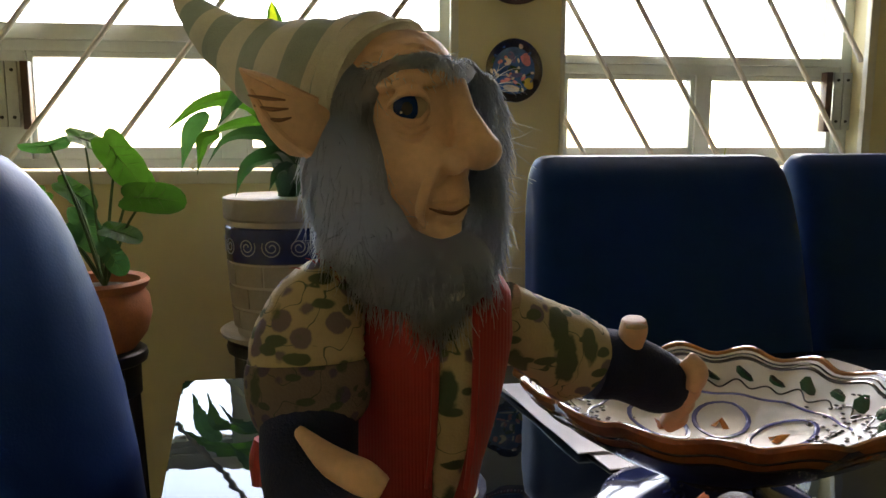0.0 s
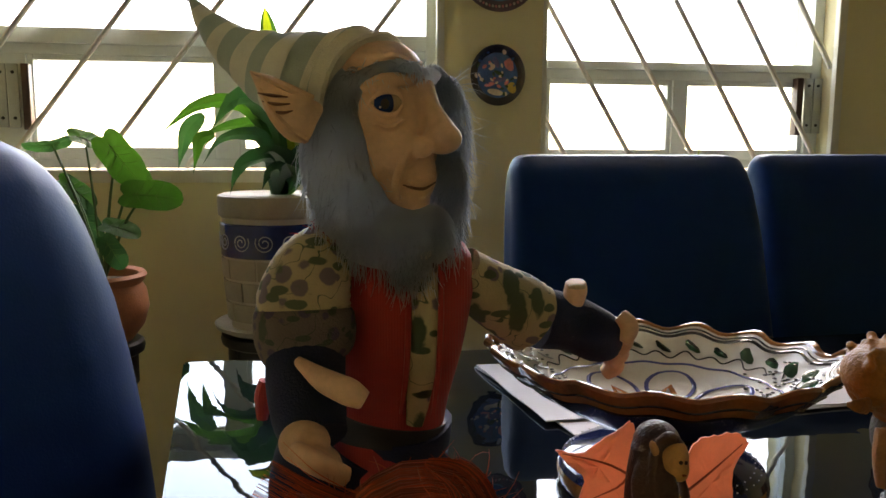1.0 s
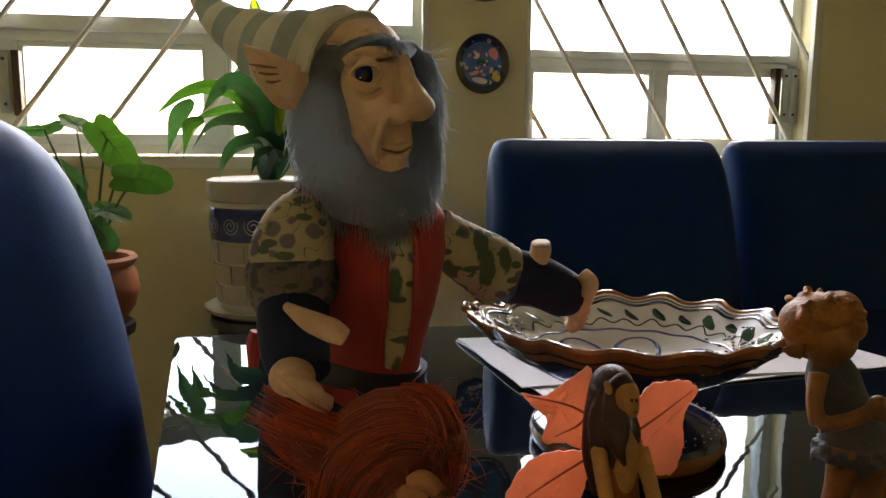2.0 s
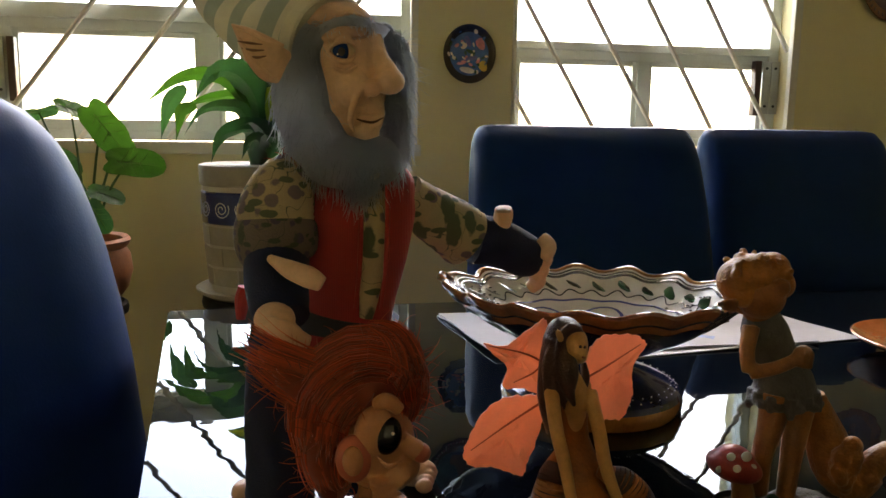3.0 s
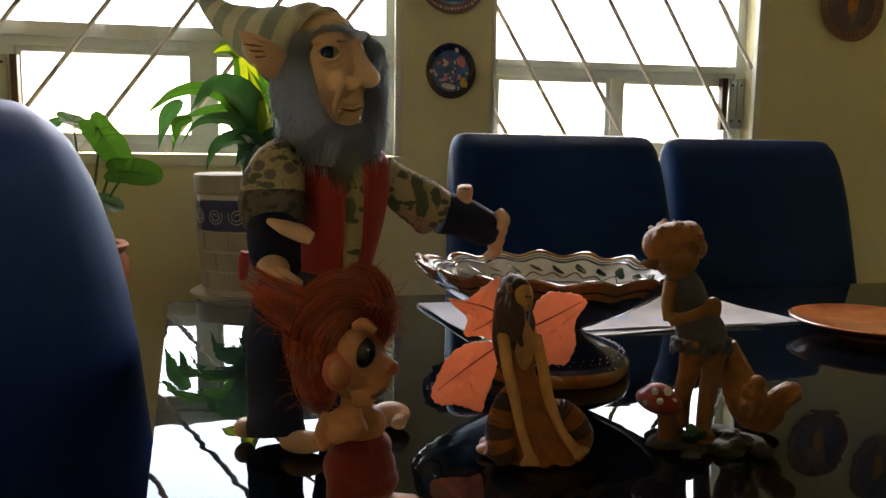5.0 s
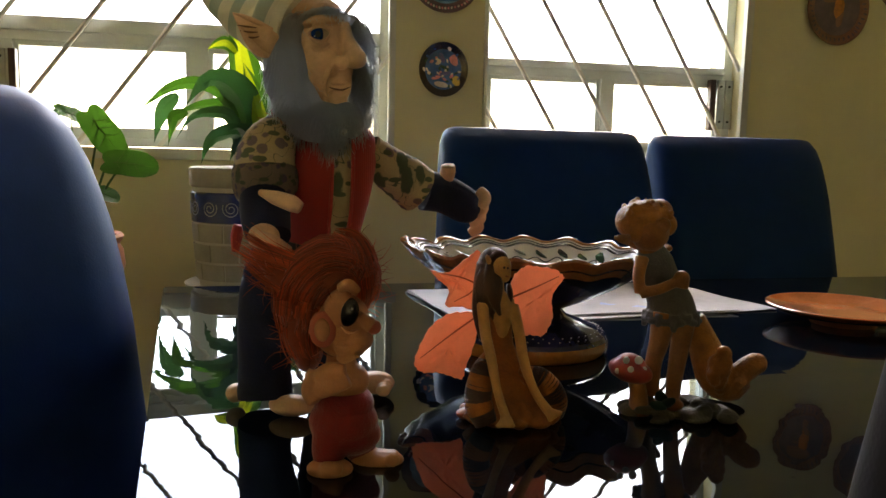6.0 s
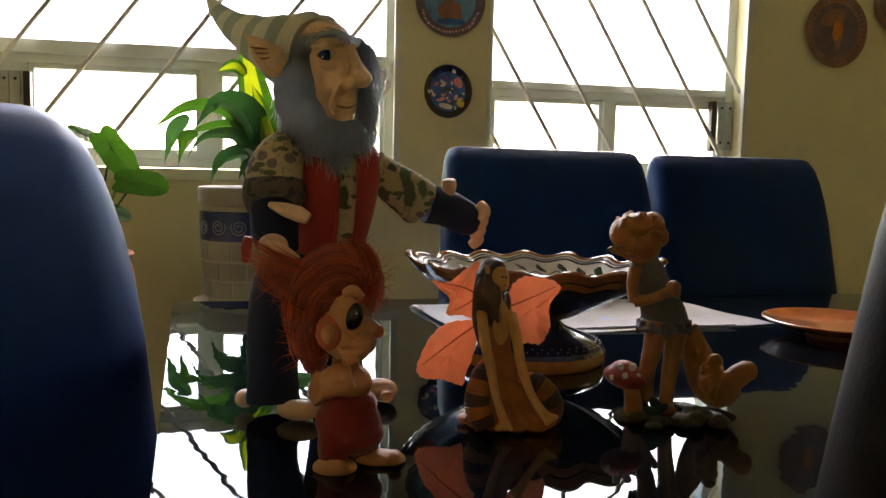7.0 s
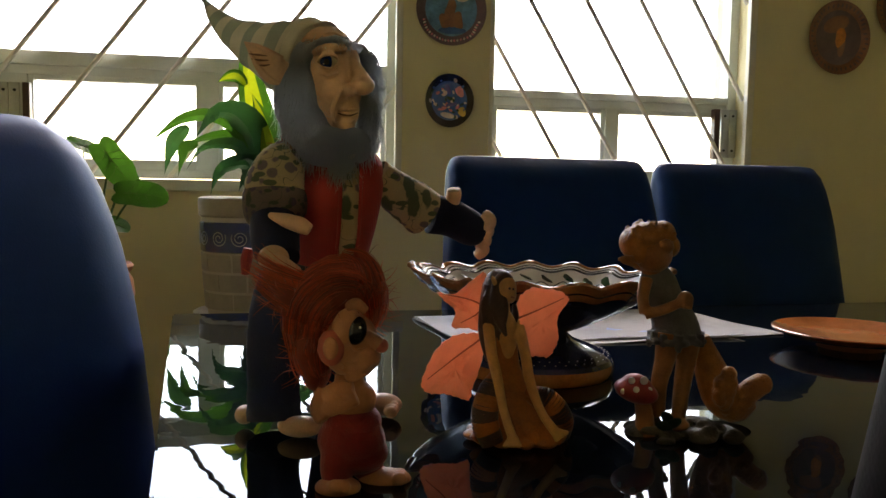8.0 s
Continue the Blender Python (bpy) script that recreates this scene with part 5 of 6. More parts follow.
        plain_tube(b, [(0.0542, 0.0150, 0.0224), (0.0673, 0.0150, 0.0347), (0.0770, 0.0150, 0.0414)], [0.0085, 0.0095, 0.0085])
        ball(b, (0.0762, 0.0150, 0.0395), (0.0075, 0.008, 0.0085))
        ball(b, (0.0607, 0.0110, 0.0255), (0.008, 0.007, 0.006))
        rr = random.Random(2)
        for k in range(18):
            ball(b, ((0.0397, 0.0170, 0.0337)[0] + rr.uniform(-0.005, 0.005), rr.uniform(0.0, 0.008), (0.0397, 0.0170, 0.0337)[2] + rr.uniform(-0.016, 0.018)), rr.uniform(0.004, 0.0075), u=10, v=6)
    take(bm, fused(log, 0.0013, 1), 1)
    # spotted mushroom
    def stem(b):
        plain_tube(b, [(-0.0205, 0.0030, -0.0012), (-0.0221, 0.0030, 0.0181), (-0.0252, 0.0030, 0.0299)], [0.0085, 0.0070, 0.0060])
    take(bm, fused(stem, 0.0012, 1), 0)
    def cap(b):
        ball(b, (-0.0290, 0.0030, 0.0353), (0.0180, 0.016, 0.0095), rot=(0, 14, 0))
        ball(b, (-0.0292, 0.0030, 0.0390), (0.0130, 0.012, 0.0100), rot=(0, 14, 0))
    take(bm, fused(cap, 0.0012, 2), 4)
    for u, v, d, r in ((1118, 674, -26, 0.0028), (1140, 672, -25, 0.0034), (1126, 690, -29, 0.0026), (1103, 692, -24, 0.0024), (1152, 688, -24, 0.0022)):
        c = {1118: (-0.0359, -0.0090, 0.0465), 1140: (-0.0260, -0.0080, 0.0464), 1126: (-0.0329, -0.0120, 0.0402), 1103: (-0.0417, -0.0070, 0.0373), 1152: (-0.0211, -0.0070, 0.0390)}[u]
        ball(bm, c, (r, 0.0012, r), mi=5, u=10, v=6)
    for c, rz in (((-0.0090, -0.0090, 0.0106), 20), ((-0.0021, -0.0090, 0.0130), -25), ((-0.0060, -0.0070, 0.0159), 60)):
        ball(bm, c, (0.007, 0.002, 0.0045), rot=(20, rz, 0), mi=6, u=12, v=8)
    ob = part("elf_figurine", rest(bm), [M_ELF, M_BLONDE, M_GREYRES, M_MOSS, M_CAP, M_WHITE, M_LEAFD])
    ob.matrix_world = pose(0.125, 0.44, 0.75, 0, 0, DOLL_TURN)
    tagged(ob, "resin elf figurine in grey dress by a spotted mushroom", "figurine")


# ---- the footed bowl ----
def bowl():
    t0 = thing("fruit_bowl", pose(0.085, 0.668, 0.7505, 0, 0, -16), "glazed footed pottery bowl with a wavy honey-brown rim", "fruit bowl")
    A, BB = 0.124, 0.104

    def shape(t, r, z):
        """The rim waves more the further out it is."""
        k = max(0.0, (r - 0.45) / 0.55) ** 2
        w = 1 + 0.035 * k * math.cos(15 * t)
        tip = 1 + 0.07 * k * (max(0, abs(math.cos(t))) ** 14)
        x, y = A * r * w * tip * math.cos(t), BB * r * w * math.sin(t)
        return (x, y, z + 0.0028 * k * math.cos(15 * t + 0.6) + 0.003 * k * abs(math.cos(t)) ** 14)
    inside = [(0.02, 0.058), (0.2, 0.0585), (0.38, 0.061), (0.55, 0.067), (0.70, 0.0765), (0.84, 0.088), (0.92, 0.0965), (0.968, 0.1022)]
    rim = [(0.968, 0.1022), (0.980, 0.1042), (0.997, 0.1050), (1.012, 0.1048), (1.016, 0.1020), (1.0, 0.0985), (0.975, 0.095), (0.935, 0.0900), (0.895, 0.0850)]
    outside = [(0.895, 0.0850), (0.80, 0.0755), (0.66, 0.0650), (0.52, 0.0565), (0.40, 0.050), (0.33, 0.0465)]

    def skin(prof, name, m, label=""):
        bm = bmesh.new()
        n = 120
        rings = [[bm.verts.new(shape(2 * math.pi * k / n, r, z)) for k in range(n)] for r, z in prof]
        for a, b in zip(rings, rings[1:]):
            for k in range(n):
                bm.faces.new((a[k], a[(k + 1) % n], b[(k + 1) % n], b[k]))
        if name == "inside":
            bm.faces.new(rings[0])
        return part(name, bm, m, t0, label)
    ins = skin(inside, "inside", M_BOWLIN, "cream glaze painted with leaves and dots")
    skin(rim, "rim", M_BOWLRIM, "wavy honey-brown rim")
    skin(outside, "outside", M_BOWLOUT, "dark blue glazed outside")

    def on(r, t, lift=0.0006):
        z = float(np.interp(r, [p[0] for p in inside], [p[1] for p in inside]))
        p = shape(t, r, z)
        return Vector((p[0], p[1], p[2] + lift))

    def stroke(bm, pts, w, h=0.0004):
        """A painted dab: a slim raised ribbon."""
        pts = [Vector(p) for p in pts]
        n = len(pts)
        tube(bm, pts, [w * math.sin(math.pi * (k + 0.35) / (n - 0.3)) + 0.0001 for k in range(n)], n=6, flat=max(0.12, h / max(w, 1e-5)), up=(0, 0, 1))
    # leaf garland with a running vine
    for k in range(26):
        t = 2 * math.pi * k / 26
        bm = bmesh.new()
        stroke(bm, [on(0.800, t - 0.060), on(0.825, t - 0.025), on(0.855, t + 0.025), on(0.880, t + 0.060)], 0.0076)
        part("painted_leaf", bm, M_BOWLGREEN, ins)
    bm = bmesh.new()
    tube(bm, [on(0.775 + 0.024 * math.sin(26 * 2 * math.pi * k / 360), 2 * math.pi * k / 360, 0.0003) for k in range(361)], 0.0007, n=5, up=(0, 0, 1))
    part("painted_vine", bm, M_BOWLBLACK, ins)
    for rr, w in ((0.925, 0.0014), (0.948, 0.0008), (0.70, 0.0010)):
        bm = bmesh.new()
        tube(bm, [on(rr, 2 * math.pi * k / 180, 0.0002) for k in range(181)], w, n=5, up=(0, 0, 1))
        part("painted_line", bm, M_BOWLBLACK if rr > 0.8 else M_BOWLBLUE, ins)
    for k in range(7):
        t = 2 * math.pi * (k + 0.5) / 7
        bm = bmesh.new()
        pts = []
        for j in range(25):
            a = 2 * math.pi * j / 24
            pts.append(on(0.43 + 0.20 * math.sin(a), t + 0.36 * math.cos(a) * (1 - 0.15 * math.sin(a)), 0.0003))
        tube(bm, pts, 0.0020, n=5, flat=0.4, up=(0, 0, 1))
        part("painted_petal", bm, M_BOWLBLUE, ins)
        bm = bmesh.new()
        stroke(bm, [on(0.36, t - 0.10), on(0.46, t), on(0.38, t + 0.10)], 0.0058)
        part("painted_heart", bm, M_BOWLORANGE, ins)
    bm = bmesh.new()
    rnd = random.Random(3)
    for side in (0.0, math.pi):
        for k in range(90):
            r, t = rnd.uniform(0.50, 0.92), side + rnd.gauss(0, 0.24)
            ball(bm, on(r, t), (0.0018, 0.0018, 0.0007), u=8, v=5)
    tagged(part("painted_dots", bm, M_BOWLBLACK, ins), kind="stuff")
    for rr, zz in ((0.965, 0.0935), (0.90, 0.0855)):
        bm = bmesh.new()
        tube(bm, [shape(2 * math.pi * k / 180, rr + 0.004, zz) for k in range(181)], 0.0008, n=5, up=(0, 0, 1))
        part("painted_line", bm, M_BOWLBLACK, t0)
    # curled lug at either end
    for s in (1, -1):
        bm = bmesh.new()
        tip = Vector((s * A * 1.06, 0, 0.108))
        plain_tube(bm, [tip + Vector((-s * 0.004, -0.012, -0.004)), tip + Vector((s * 0.006, -0.007, 0.002)), tip + Vector((s * 0.004, 0.0, -0.001)), tip + Vector((s * 0.006, 0.007, 0.002)), tip + Vector((-s * 0.004, 0.012, -0.004))],
                   [0.002, 0.0036, 0.003, 0.0036, 0.002], n=10, seg=16, up=(0, 0, 1))
        part("lug", bm, M_BOWLRIM, t0)
    # foot
    bm = bmesh.new()
    lathe(bm, [(0.040, 0.0490), (0.033, 0.0455), (0.031, 0.0420), (0.037, 0.0360), (0.052, 0.0300), (0.068, 0.0240), (0.0775, 0.0180), (0.0800, 0.0135)], n=64)
    foot = part("foot", bm, M_BOWLOUT, t0, "flared dark blue glazed foot")
    bm = bmesh.new()
    lathe(bm, [(0.0800, 0.0135), (0.0812, 0.0090), (0.0805, 0.0030), (0.0785, 0.0)], n=64)
    part("foot_band", bm, M_FOOT, t0, "honey-brown band round the foot")
    bm = bmesh.new()
    for ring, (r, z) in enumerate(((0.070, 0.0238), (0.0745, 0.0212))):
        for k in range(44):
            t = 2 * math.pi * (k + 0.5 * ring) / 44
            ball(bm, (r * math.cos(t), r * math.sin(t), z), (0.0007, 0.0007, 0.0005), u=8, v=5)
    tagged(part("painted_dots", bm, M_WHITE, foot), kind="stuff")


# ---- sheets, dish, wall plates ----
def papers():
    def rect(name, o, ax, ay, z, label, prints):
        o, ax, ay = Vector((*o, z)), Vector((*ax, 0)), Vector((*ay, 0))
        t = thing(name, Matrix.Translation(o), label, "paper sheet", "sheets under the bowl")
        bm = bmesh.new()
        n = 10
        g = [[bm.verts.new(ax * (i / n) + ay * (j / n) + Vector((0, 0, 0.0004 + 0.0008 * math.sin(i * 1.3 + j)))) for j in range(n + 1)] for i in range(n + 1)]
        for i in range(n):
            for j in range(n):
                bm.faces.new((g[i][j], g[i + 1][j], g[i + 1][j + 1], g[i][j + 1]))
        ext = bmesh.ops.extrude_face_region(bm, geom=list(bm.faces))
        bmesh.ops.translate(bm, vec=(0, 0, 0.0012), verts=[v for v in ext["geom"] if isinstance(v, bmesh.types.BMVert)])
        part("sheet", bm, M_PAPER, t)
        for (a0, b0, a1, b1), m in prints:
            bm = bmesh.new()
            c = [ax * a + ay * b + Vector((0, 0, 0.0034)) for a, b in ((a0, b0), (a1, b0), (a1, b1), (a0, b1))]
            bm.faces.new([bm.verts.new(p) for p in c])
            e = bmesh.ops.extrude_face_region(bm, geom=list(bm.faces))
            bmesh.ops.translate(bm, vec=(0, 0, 0.0002), verts=[v for v in e["geom"] if isinstance(v, bmesh.types.BMVert)])
            part("print", bm, m, t)
    rect("paper_sheet", (0.048, 0.770), (0.438, 0.056), (-0.050, 0.225), 0.7506, "white printed paper sheet lying under the bowl", (((0.30, 0.10, 0.62, 0.55), M_PRINTB), ((0.50, 0.58, 0.66, 0.78), M_PRINTO)))
    rect("paper_sheet", (0.030, 0.800), (0.390, 0.012), (-0.030, 0.195), 0.7532, "second white paper sheet, slightly turned on the first", ())


def dish():
    t = thing("clay_dish", pose(0.522, 0.742, 0.7502), "shallow orange-brown clay dish on a small foot", "dish")
    bm = bmesh.new()
    lathe(bm, [(0.002, 0.0135), (0.05, 0.0140), (0.075, 0.0165), (0.088, 0.0215), (0.0915, 0.0232), (0.0935, 0.0225), (0.0925, 0.0205), (0.080, 0.0135), (0.055, 0.0095), (0.040, 0.0090)], n=64)
    part("dish_body", bm, M_DISH, t)
    bm = bmesh.new()
    lathe(bm, [(0.036, 0.0095), (0.036, 0.004), (0.039, 0.0), (0.034, 0.0), (0.032, 0.0092)], n=40)
    part("foot", bm, M_TERRA, t)


def wall_plate(x, z, rx, rz, rimm, fieldm, patches, label):
    """A painted plate hung flat on the wall; local z points into the room."""
    t = thing("wall_plate", pose(x, WY, z, 90), label, "wall plate", "plates on the wall")
    s = Matrix.Diagonal((rx, rz, 1, 1))

    def scaled(bm):
        bmesh.ops.transform(bm, matrix=s, verts=bm.verts)
        return bm
    bm = bmesh.new()
    lathe(bm, [(0.45, 0.001), (0.50, 0.003), (0.85, 0.009), (0.97, 0.0145), (1.0, 0.0150), (0.99, 0.0165), (0.93, 0.0155), (0.82, 0.0120), (0.74, 0.0100), (0.70, 0.0060)], n=56)
    part("plate_rim", scaled(bm), rimm, t)
    bm = bmesh.new()
    lathe(bm, [(0.76, 0.0098), (0.70, 0.0092), (0.02, 0.0088)], n=56)
    part("plate_field", scaled(bm), fieldm, t)
    for (cx, cy, ax, ay, rot), m in patches:
        bm = bmesh.new()
        ball(bm, (0, 0, 0), (ax, ay, 1), u=18, v=6)
        bmesh.ops.transform(bm, matrix=pose(cx, cy, 0, 0, 0, rot), verts=bm.verts)
        for v in bm.verts:
            d = (v.co.x ** 2 + v.co.y ** 2) ** 0.5
            v.co.x += 0.04 * math.sin(9 * v.co.y + 3 * cx)
            v.co.z = v.co.z * 0.0009 + float(np.interp(d, [0, 0.7, 0.74, 0.82, 0.93, 1.0], [0.0099, 0.0103, 0.0110, 0.0130, 0.0165, 0.0172]))
        part("painting", scaled(bm), m, t)
    return t


def plates():
    blue, pink = M_BOWLBLUE, mat("pink_glaze_paint", (0.70, 0.26, 0.28), 0.3, var=0.4, scale=60, coat=0.4)
    yellow = mat("yellow_glaze_paint", (0.70, 0.52, 0.08), 0.3, var=0.25, scale=60, coat=0.4)
    cyan = mat("cyan_glaze_paint", (0.06, 0.30, 0.50), 0.3, var=0.35, scale=60, coat=0.4)
    dblue = mat("deep_blue_glaze", (0.035, 0.12, 0.34), 0.25, var=0.4, scale=50, coat=0.5)
    cream = mat("cream_glaze_paint", (0.72, 0.66, 0.58), 0.3, var=0.3, scale=60, coat=0.4)
    sky = mat("sky_blue_glaze", (0.10, 0.26, 0.42), 0.3, var=0.5, scale=50, coat=0.3)
    rnd = random.Random(21)
    pa = [((0.45, 0.35, 0.26, 0.34, 20), pink), ((-0.25, 0.30, 0.20, 0.24, -30), cream), ((-0.05, 0.42, 0.18, 0.30, 10), blue), ((0.55, -0.40, 0.26, 0.30, 0), yellow),
          ((0.05, -0.15, 0.50, 0.14, 8), blue), ((-0.10, -0.55, 0.50, 0.16, -10), cream), ((-0.30, -0.30, 0.34, 0.10, 14), pink), ((0.0, 0.08, 0.30, 0.09, -20), M_BOWLGREEN)]
    pa = [((x, y, ax * 0.62, ay * 0.62, q), m) for (x, y, ax, ay, q), m in pa]
    for k in range(40):
        a, r = rnd.uniform(0, 6.28), rnd.uniform(0.1, 0.8)
        pa.append(((r * math.cos(a), r * math.sin(a), rnd.uniform(0.04, 0.10), rnd.uniform(0.03, 0.07), rnd.uniform(0, 180)), rnd.choice((cream, pink, M_BOWLGREEN, dblue, cream))))
    wall_plate(0.2305, 1.1745, 0.066, 0.0712, M_BOWLBLACK, dblue, pa, "small dark blue wall plate painted with blossom and yellow")
    pb = [((-0.02, -0.10, 0.15, 0.44, 0), M_PLATEBROWN), ((-0.20, -0.34, 0.15, 0.22, 0), M_PLATEBROWN), ((0.20, -0.30, 0.16, 0.26, 0), M_PLATEBROWN), ((0.0, -0.58, 0.40, 0.10, 0), dblue), ((0.34, 0.30, 0.18, 0.07, 10), cream)]
    for k in range(26):
        a = math.pi * (1.12 + 0.76 * k / 25)
        pb.append(((0.87 * math.cos(a), 0.87 * math.sin(a), 0.040, 0.030, math.degrees(a)), cream if k % 2 else pink))
    plum = mat("plum_glaze", (0.13, 0.075, 0.085), 0.3, var=0.35, scale=40, coat=0.4)
    wall_plate(0.2315, 1.414, 0.095, 0.095, plum, sky, pb, "brown souvenir wall plate with blue picture and beaded rim")
    pc = [((0.06, 0.0, 0.16, 0.40, 12), M_BOWLORANGE), ((-0.10, 0.36, 0.46, 0.20, 20), M_PLATEBROWN), ((0.12, -0.30, 0.10, 0.24, -30), M_PLATEBROWN)]
    for k in range(40):
        a = 2 * math.pi * k / 40
        pc.append(((0.86 * math.cos(a), 0.86 * math.sin(a), 0.055, 0.03, math.degrees(a)), plum))
    wall_plate(1.390, 1.400, 0.101, 0.107, M_PLATEBROWN, plum, pc, "brown glazed wall plate with a dark orange picture")
    wall_plate(1.605, 1.500, 0.100, 0.105, M_PLATEBROWN, plum, pc[3:] + pc[:1], "brown glazed wall plate hanging higher up")


# ---- plants ----
def leaf(bm, ctrl, width, mi=0, n=12, fold=0.35, wave=0.0, side=(0, 1, 0), point=0.9, edge=None):
    """A blade along a curve, folded at its midrib, tapering to a point."""
    pts = curve_pts(ctrl, n)
    rows = []
    for i, p in enumerate(pts):
        d = (pts[min(i + 1, n - 1)] - pts[max(i - 1, 0)]).normalized()
        a = d.cross(Vector(side))
        a = a.normalized() if a.length > 1e-3 else Vector((1, 0, 0))
        b = a.cross(d)
        s = i / (n - 1)
        w = width * (math.sin(math.pi * min(1, s ** 0.75 * point + 0.06)) ** 0.8 if s < 1 else 0.02) + 0.0006
        w *= 1.28 * (1 - s ** 2.4) + 0.01
        row = []
        for k in (-1, -0.5, 0, 0.5, 1):
            row.append(bm.verts.new(p + a * (k * w) + b * (fold * abs(k) * w + wave * w * math.sin(9 * s + 2 * k))))
        rows.append(row)
    for r0, r1 in zip(rows, rows[1:]):
        for k in range(4):
            bm.faces.new((r0[k], r0[k + 1], r1[k + 1], r1[k])).material_index = edge if edge is not None and k in (0, 3) else mi


def heart_leaf(bm, c, size, tilt, mi=0):
    """A broad arrow-shaped leaf with lobes and sunk veins, facing the given turn."""
    m = Matrix.Translation(c) @ Euler([radians(a) for a in tilt]).to_matrix().to_4x4()
    n = 28
    rows = []
    for f in (0.0, 0.35, 0.7, 1.0):
        ring = []
        for k in range(n):
            t = 2 * math.pi * k / n
            r = 0.62 + 0.30 * math.cos(t) ** 2 * (1 if math.cos(t) > 0 else 0.35) + 0.10 * math.cos(2 * t)
            r *= 1 - 0.32 * math.exp(-((abs(t - math.pi)) / 0.28) ** 2)
            x, y = r * math.cos(t) * 1.15, r * math.sin(t) * 0.92
            z = 0.10 * (abs(y) * f) - 0.16 * (x * f) ** 2 + 0.025 * math.sin(6 * t) * f + 0.02 * math.sin(11 * t) * f * f
            ring.append(bm.verts.new(m @ Vector((x * f * size, y * f * size, z * size))) if f else None)
        rows.append(ring)
    def on(x, y):
        return m @ (Vector((x, y, 0.10 * abs(y) - 0.16 * x * x)) * size)
    tube(bm, [on(x, 0) for x in (-0.35, 0.0, 0.4, 0.75, 0.98)], [0.0014, 0.0013, 0.0010, 0.0008, 0.0004], n=5, mi=1, up=(0.3, 1, 0.2))
    for x in (-0.25, 0.05, 0.35):
        for sd in (-1, 1):
            tube(bm, [on(x, 0), on(x + 0.16, 0.24 * sd), on(x + 0.24, 0.46 * sd)], [0.0009, 0.0008, 0.0004], n=4, mi=1, up=(0.3, 1, 0.2))
    mid = bm.verts.new(m @ Vector((0, 0, 0)))
    for k in range(n):
        bm.faces.new((mid, rows[1][k], rows[1][(k + 1) % n])).material_index = mi
    for a, b in zip(rows[1:], rows[2:]):
        for k in range(n):
            bm.faces.new((a[k], a[(k + 1) % n], b[(k + 1) % n], b[k])).material_index = mi


def plant_stand(x, y, r, label):
    """A dark round stool that carries a pot."""
    t = thing("plant_stand", pose(x, y, 0), label, "plant stand", "plant stands")
    bm = bmesh.new()
    lathe(bm, [(0.01, 0.604), (r - 0.008, 0.604), (r, 0.609), (r + 0.002, 0.619), (r, 0.628), (r - 0.006, 0.632), (0.01, 0.632)], n=40)
    part("stand_top", bm, M_BLACK, t)
    bm = bmesh.new()
    lathe(bm, [(r - 0.022, 0.54), (r - 0.012, 0.545), (r - 0.012, 0.604), (r - 0.022, 0.604)], n=40)
    part("apron", bm, M_BLACK, t)
    for k in range(4):
        a = math.pi / 4 + k * math.pi / 2
        bm = bmesh.new()
        tube(bm, [((r + 0.02) * math.cos(a), (r + 0.02) * math.sin(a), 0), ((r - 0.01) * math.cos(a), (r - 0.01) * math.sin(a), 0.3), ((r - 0.024) * math.cos(a), (r - 0.024) * math.sin(a), 0.604)], [0.010, 0.012, 0.014], n=10)
        part("leg", bm, M_BLACK, t)


